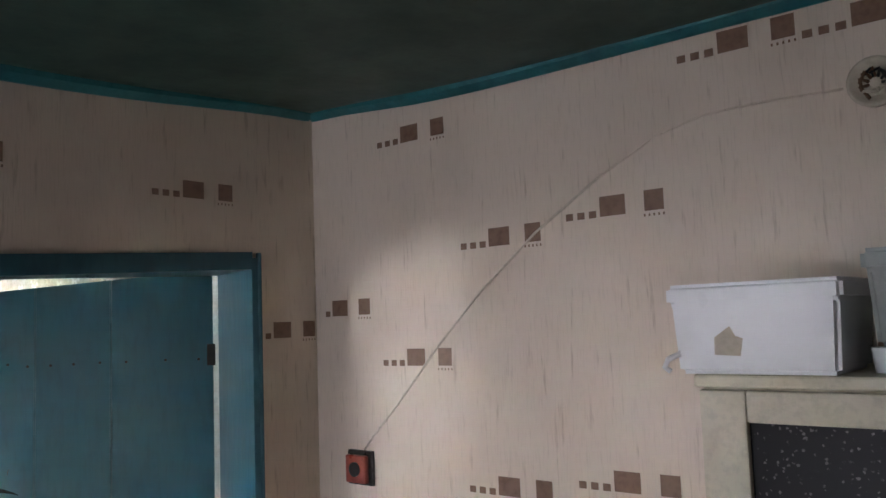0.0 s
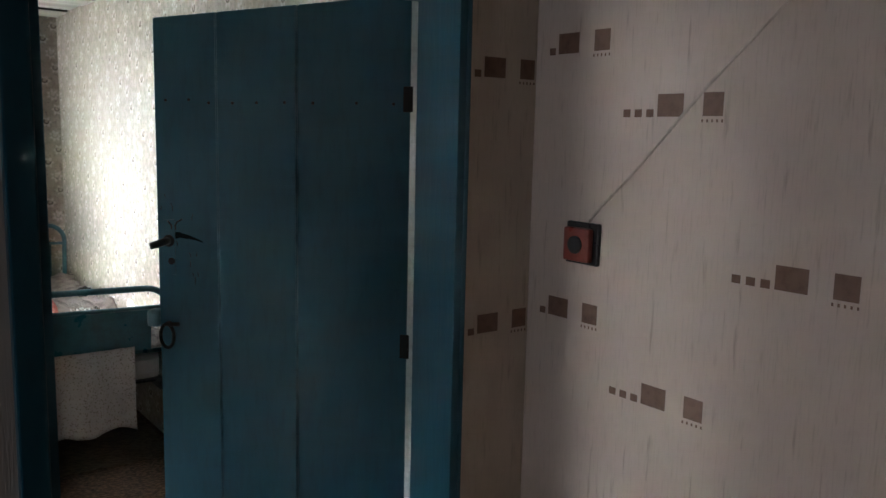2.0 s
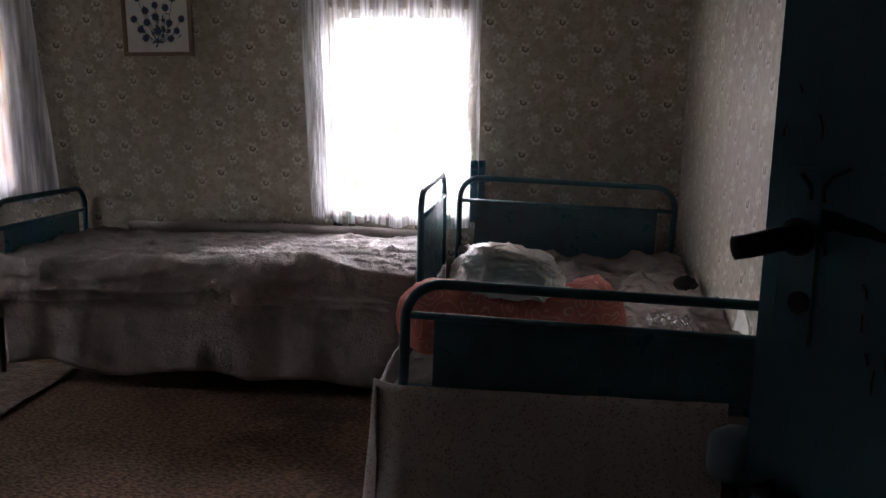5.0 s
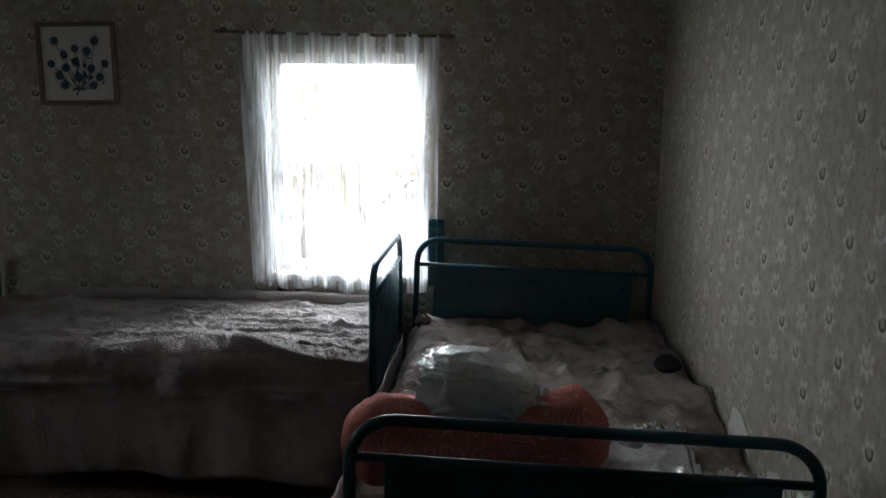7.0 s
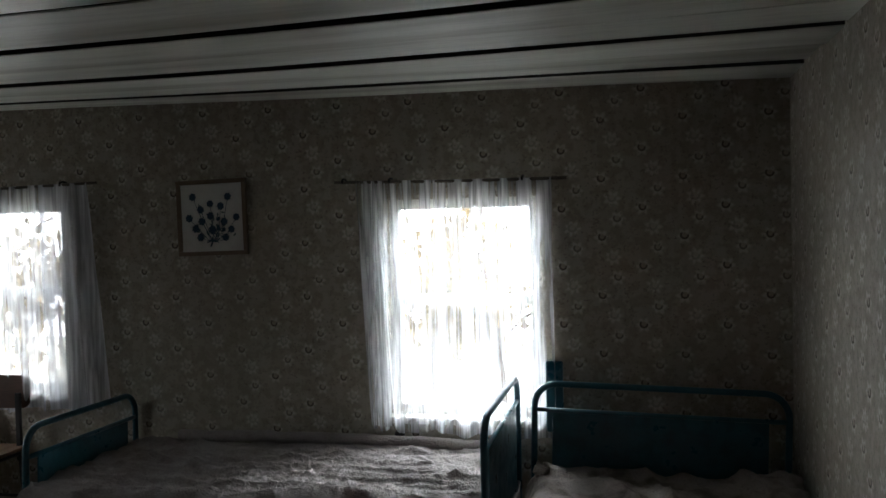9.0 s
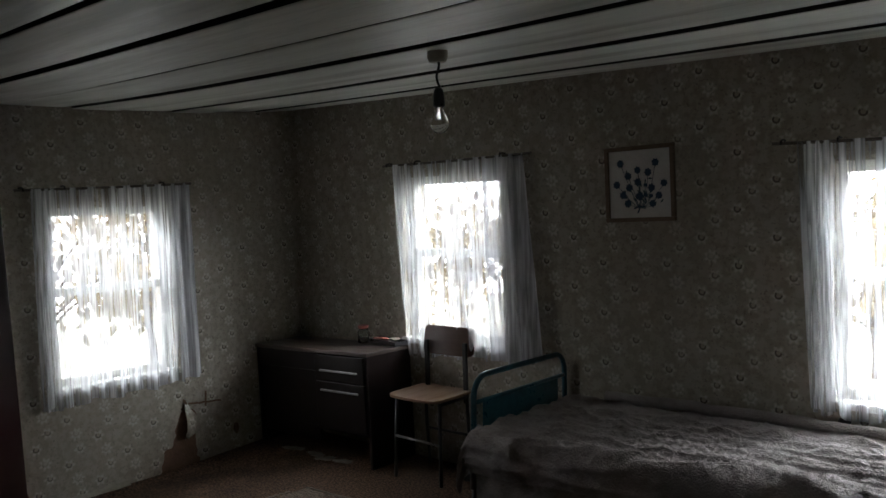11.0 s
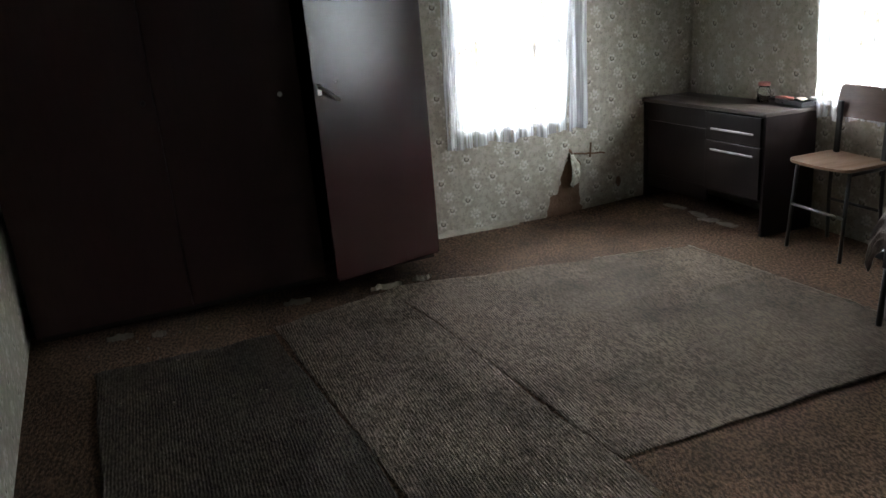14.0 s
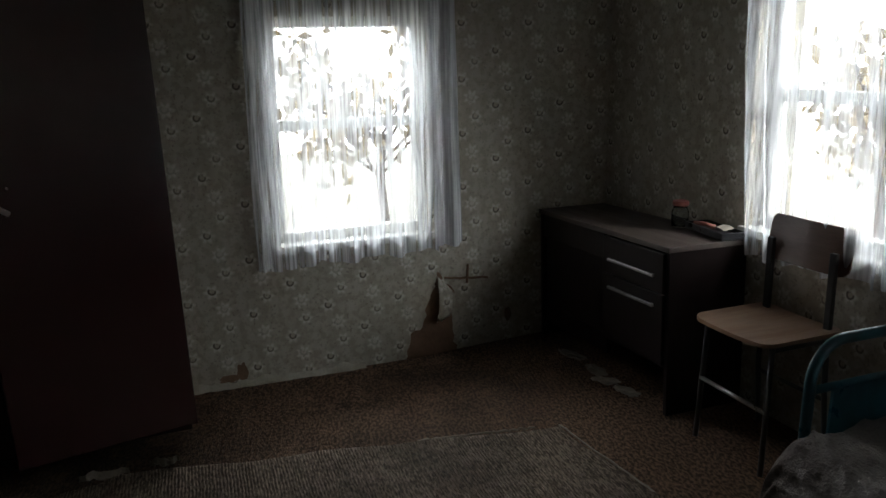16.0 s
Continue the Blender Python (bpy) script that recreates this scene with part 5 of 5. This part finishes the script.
def bag_shape(u, v):
    a, p = u * 2 * math.pi, (v - 0.5) * math.pi
    sx, sy, sz = 0.130, 0.105, 0.064
    e = 0.42
    c, s = math.cos(a), math.sin(a)
    x = sx * math.copysign(abs(c) ** e, c) * max(math.cos(p), 0) ** e
    y = sy * math.copysign(abs(s) ** e, s) * max(math.cos(p), 0) ** e
    z = sz * math.copysign(abs(math.sin(p)) ** 0.45, math.sin(p))
    k = 0.014 * wrinkle(x * 3, z * 5 + y * 2, 5.0, 2.0) + 0.012 * wrinkle(x * 2 + z * 3, y * 6, 8.0, 6.0) + 0.007 * wrinkle(x * 5, y * 3 + z * 6, 12.0, 9.0) + 0.008 * nz(x * 4, y * 4, z * 9, 4.0)
    q = Vector((x, y, z))
    q += q.normalized() * k if q.length else Vector()
    q.z -= 0.025 * max(q.x, 0) / sx * (q.z + sz) / (2 * sz)
    return (0.715 + q.x, 4.64 + q.y, 0.732 + q.z)


tagged(link("plastic_bag", sheet(110, 60, bag_shape), bag_white, smooth=True), "bulging white plastic bag with creases lying on the quilt", "bag")
bm = sheet(26, 14, lambda u, v: (0.84 + u * 0.13, 4.58 + v * 0.16, 0.73 - 0.06 * u + 0.02 * wrinkle(u * 2, v * 2, 2.4, 8.0) - 0.05 * abs(v - 0.5)), 0.003)
tagged(link("bag_end", bm, film_clear, smooth=True), "twisted clear neck of the plastic bag", "bag")


def film(cx, cy, w, d, z, h, seed):
    def f(u, v):
        x, y = cx + (u - 0.5) * w * (1 + 0.2 * nz(v * 3, seed)), cy + (v - 0.5) * d * (1 + 0.2 * nz(u * 3, seed + 2))
        return (x, y, z + h * wrinkle(u * 1.6, v * 1.6, 2.0, seed) + 0.5 * h * nz(u * 6, v * 6, seed))
    return sheet(30, 30, f, 0.002)


tagged(link("plastic_sheet", film(1.13, 4.56, 0.30, 0.34, 0.540, 0.016, 1.5), film_clear, smooth=True), "clouded plastic sheet lying on the blanket", "plastic sheet")
tagged(link("plastic_sheet", film(1.30, 4.44, 0.16, 0.24, 0.535, 0.03, 4.5), film_clear, smooth=True), "crumpled clear plastic sheet by the footboard", "plastic sheet")
tagged(link("foil_packet", film(1.20, 4.765, 0.12, 0.075, 0.565, 0.025, 7.7), foil, smooth=True), "small crinkled silver foil packet on the bed", "packet")
tagged(link("cord", tube(bmesh.new(), [(1.235 + 0.010 * math.sin(k * 0.5), 4.74 - 0.032 * k, 0.585 + 0.006 * nz(k * 0.8)) for k in range(14)], 0.004, 6), bakelite_black, smooth=True), "thin black cord trailing over the bedding", "cord")
bm = sheet(26, 18, lambda u, v: (1.385 + 0.045 * math.cos(u * 6.283) * math.sin(v * 3.14) + 0.012 * nz(u * 5, v * 5), 5.55 + 0.07 * math.sin(u * 6.283) * math.sin(v * 3.14), 0.515 - 0.024 * math.cos(v * 3.14) + 0.015 * nz(u * 4, v * 6)))
tagged(link("dark_cap", bm, surf("dark wool", (0.022, 0.018, 0.018), rough=0.95, big=20, fine=160, bump=0.6), smooth=True), "dark crumpled woollen cap at the edge of the bed", "cap")
bm = sheet(20, 14, lambda u, v: (0.455 + 0.035 * math.cos(u * 6.283) * math.sin(v * 3.14) + 0.014 * nz(u * 7, v * 5), 6.02 + 0.04 * math.sin(u * 6.283) * math.sin(v * 3.14), 0.525 - 0.03 * math.cos(v * 3.14) + 0.016 * nz(u * 6, v * 6, 4)))
tagged(link("cloth_bundle", bm, fur_light, smooth=True), "small bundled cloth tucked by the headboard", "cloth")
bm = boxed((0.455, 6.255, 0.62), (0.53, 6.285, 0.93), 0.012)
tagged(link("green_board", bm, teal_metal), "narrow dark teal board leaning behind the headboard", "board")
tagged(link("latch_block", lathe(bmesh.new(), [(0.022, 0), (0.026, 0.014), (0.018, 0.030), (0.006, 0.034)], 12, (-0.21, 6.262, 0.575)), black_iron, smooth=True), "small dark knob on the sill edge above the bed", "knob")

# ---- embroidered picture ----
pc = thing("embroidered_picture", pose(-1.125, NORTH, 1.592, 0, -1.0, 0), "square framed embroidery of a blue flower spray on cream", "picture")
H2, FW = 0.181, 0.020
part("backing", boxed((-H2 + 0.004, -0.008, -H2 + 0.004), (H2 - 0.004, -0.002, H2 - 0.004)), frame_wood, pc)
part("linen", boxed((-H2 + FW, -0.011, -H2 + FW), (H2 - FW, -0.008, H2 - FW)), linen, pc, "cream linen ground")
for a, b in (((-H2, -H2), (H2, -H2 + FW)), ((-H2, H2 - FW), (H2, H2)), ((-H2, -H2 + FW), (-H2 + FW, H2 - FW)), ((H2 - FW, -H2 + FW), (H2, H2 - FW))):
    part("frame_bar", boxed((a[0], -0.022, a[1]), (b[0], -0.001, b[1]), 0.003), frame_wood, pc)
blooms = ((-0.099, 0.101, 0.016), (0.085, 0.097, 0.016), (-0.008, 0.066, 0.015), (-0.059, 0.039, 0.016), (0.046, 0.053, 0.016), (-0.121, 0.000, 0.016), (-0.008, 0.008, 0.016), (0.126, -0.002, 0.015), (-0.054, -0.017, 0.016), (0.031, -0.007, 0.009), (0.062, -0.021, 0.016), (-0.088, -0.051, 0.016), (0.000, -0.059, 0.018), (0.031, -0.054, 0.010), (0.099, -0.059, 0.015), (0.059, -0.059, 0.009), (-0.064, -0.093, 0.016), (0.066, -0.097, 0.015))
for x, z, r in blooms:
    bm = bmesh.new()
    ring0 = [bm.verts.new((x + r * 1.12 * (1 + 0.14 * math.cos(7 * a + x * 60)) * math.cos(a), -0.0125, z + r * 1.12 * (1 + 0.14 * math.cos(7 * a + x * 60)) * math.sin(a))) for a in (2 * math.pi * k / 30 for k in range(30))]
    c0 = bm.verts.new((x, -0.0145, z))
    for k in range(30):
        bm.faces.new((c0, ring0[k], ring0[(k + 1) % 30]))
    part("bloom", bm, thread_blue, pc)
for x, z, r in blooms:
    part("stem", tube(bmesh.new(), [(x, -0.012, z), (x * 0.55 + 0.01, -0.012, (z - 0.13) * 0.4 - 0.02), (x * 0.1, -0.012, -0.115)], 0.0013, 5), thread_blue, pc)
rng = random.Random(8)
for k in range(26):
    x, z, a = rng.gauss(0, 0.045), rng.uniform(-0.10, 0.075), rng.uniform(0, math.pi)
    dx, dz = 0.013 * math.cos(a), 0.013 * math.sin(a)
    leaf_bm = bmesh.new()
    leaf_bm.faces.new([leaf_bm.verts.new(q) for q in ((x - dx, -0.0121, z - dz), (x + dz * 0.35, -0.0124, z - dx * 0.35), (x + dx, -0.0121, z + dz), (x - dz * 0.35, -0.0124, z + dx * 0.35))])
    part("leaf", leaf_bm, thread_leaf, pc)
part("bow", tube(bmesh.new(), [(-0.030, -0.012, -0.118), (0.0, -0.012, -0.105), (0.030, -0.012, -0.120), (0.0, -0.012, -0.112), (-0.012, -0.012, -0.138)], 0.004, 5), thread_blue, pc)

# ---- hanging bulb ----
lx, ly = -1.134, 4.869
lp = thing("pendant_bulb", pose(lx, ly, 0), "bare unlit glass bulb in black holder hanging from the ceiling", "lamp")
cz = ceiling_z(lx, ly)
part("ceiling_rose", lathe(bmesh.new(), [(0.030, cz - 0.045), (0.036, cz - 0.030), (0.036, cz - 0.004), (0.034, cz - 0.002)], 20), surf("yellowed plastic", (0.26, 0.22, 0.16), rough=0.5), lp, smooth=True)
part("flex", tube(bmesh.new(), [(0.004 * math.sin(k), 0.004 * math.cos(k * 0.7), cz - 0.04 - (cz - 0.04 - 1.925) * k / 8) for k in range(9)], 0.0045, 6), bakelite_black, lp, smooth=True)
part("holder", lathe(bmesh.new(), [(0.010, 1.930), (0.016, 1.922), (0.019, 1.905), (0.021, 1.868), (0.017, 1.862)], 18), bakelite_black, lp, "black bakelite holder", True)
part("bulb", lathe(bmesh.new(), [(0.012, 1.866), (0.014, 1.855), (0.026, 1.835), (0.033, 1.812), (0.030, 1.790), (0.018, 1.776), (0.003, 1.772)], 24), clear_glass("bulb glass"), lp, "clear glass bulb", True)
part("filament", tube(bmesh.new(), [(-0.010, 0, 1.855), (-0.012, 0, 1.822), (0.0, 0, 1.828), (0.012, 0, 1.822), (0.010, 0, 1.855)], 0.001, 5), chrome, lp)

# ---- litter on the floor ----
for i, (x, y, w, d, turn) in enumerate(((-3.15, 5.905, 0.15, 0.06, -5), (-3.02, 5.89, 0.09, 0.07, 35), (-2.90, 5.90, 0.13, 0.06, 10), (-3.36, 5.90, 0.16, 0.06, 12), (-3.06, 5.86, 0.06, 0.04, 80))):
    ob = link("paper_scrap", sheet(10, 6, lambda u, v: ((u - 0.5) * w * (1 + 0.3 * nz(v * 3, i)), (v - 0.5) * d * (0.25 + math.sin(math.pi * (0.1 + 0.75 * u)) + 0.4 * nz(u * 6, i * 3.0)), 0.006 + 0.012 * abs(nz(u * 3, v * 3, i * 2.0))), 0.001), litter)
    ob.matrix_basis = pose(x, y, 0.008, 0, 0, turn)
    tagged(ob, "dirty torn paper scrap on the floor by the cabinet", "paper", "paper scraps")
rng = random.Random(11)
bm = bmesh.new()
for k in range(26):
    x, y = rng.uniform(-3.0, -2.2), rng.uniform(2.48, 3.1)
    s = rng.uniform(0.0015, 0.005)
    block(bm, (x - s, y - s, floor_z(x, y) + 0.012), (x + s, y + s * rng.uniform(0.4, 1), floor_z(x, y) + 0.016 + s))
tagged(link("crumbs", bm, litter), "scattered dull plaster crumbs on the floor", "debris", kind="stuff")

# ---- outside ----
setting(link("ground", boxed((-120, -120, -0.9), (120, 120, -0.55)), grass), "dry grass ground outside the house")


def overcast(name, strength):
    m = bpy.data.materials.new(name)
    m.use_nodes = True
    m.node_tree.nodes.remove(m.node_tree.nodes["Principled BSDF"])
    em = add(m.node_tree, "ShaderNodeEmission", ((0, (0.93, 0.97, 1.0, 1.0)), (1, strength)))
    m.node_tree.links.new(em.outputs[0], m.node_tree.nodes["Material Output"].inputs[0])
    return m


setting(link("backdrop", boxed((-16, 17.0, -0.5), (14, 17.1, 9)), overcast("bright overcast sky", SKY_GLOW)), "pale overcast sky beyond the garden")
setting(link("backdrop_west", boxed((-16.1, -8, -0.5), (-16.0, 17, 9)), overcast("duller overcast sky", WEST_GLOW)), "pale overcast sky beyond the garden")


def tree(x, y, h, seed):
    r = random.Random(seed)
    t = thing("tree", pose(x, y, -0.56), "small autumn tree with thin brown leaves outside the window", "tree", "garden trees")
    bm = tube(bmesh.new(), [(0.02 * math.sin(k), 0.02 * math.cos(k), h * 0.5 * k / 6) for k in range(7)], 0.05, 8)
    tips = []
    for k in range(10):
        a, z0 = r.uniform(0, 6.28), h * r.uniform(0.2, 0.5)
        tip = (math.cos(a) * h * r.uniform(0.15, 0.4), math.sin(a) * h * r.uniform(0.15, 0.4), z0 + h * r.uniform(0.15, 0.45))
        tube(bm, [(0, 0, z0), (tip[0] * 0.5, tip[1] * 0.5, (z0 + tip[2]) / 2 + 0.05), tip], 0.016, 6)
        tips.append(tip)
    part("trunk", bm, bark, t)
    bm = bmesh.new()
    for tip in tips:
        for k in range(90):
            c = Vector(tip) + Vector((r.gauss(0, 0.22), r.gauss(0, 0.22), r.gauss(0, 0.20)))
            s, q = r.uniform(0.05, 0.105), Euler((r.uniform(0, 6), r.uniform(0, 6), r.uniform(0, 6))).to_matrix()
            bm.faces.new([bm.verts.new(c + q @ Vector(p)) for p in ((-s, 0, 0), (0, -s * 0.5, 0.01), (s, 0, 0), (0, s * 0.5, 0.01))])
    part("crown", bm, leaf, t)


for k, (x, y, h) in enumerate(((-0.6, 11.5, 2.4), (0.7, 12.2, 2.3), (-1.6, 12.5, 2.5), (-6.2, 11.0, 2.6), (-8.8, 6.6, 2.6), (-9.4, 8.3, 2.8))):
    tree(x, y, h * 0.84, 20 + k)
sh = thing("shed", pose(-5.1, 11.6, -0.56), "orange-brown boarded shed in the garden", "shed")
for k in range(12):
    part("board", boxed((-0.9 + k * 0.15, 0.0, 0.0), (-0.755 + k * 0.15, 0.03, 2.6), 0.004), shed_wood, sh)
part("side", boxed((-0.9, 0.03, 0.0), (0.895, 1.8, 2.55)), shed_wood, sh)
part("roof", prism(bmesh.new(), [(-1.1, -0.3), (1.1, -0.3), (1.1, 2.0), (-1.1, 2.0)], [2.6, 2.6, 3.0, 3.0], [2.68, 2.68, 3.08, 3.08]), roof_slate, sh)
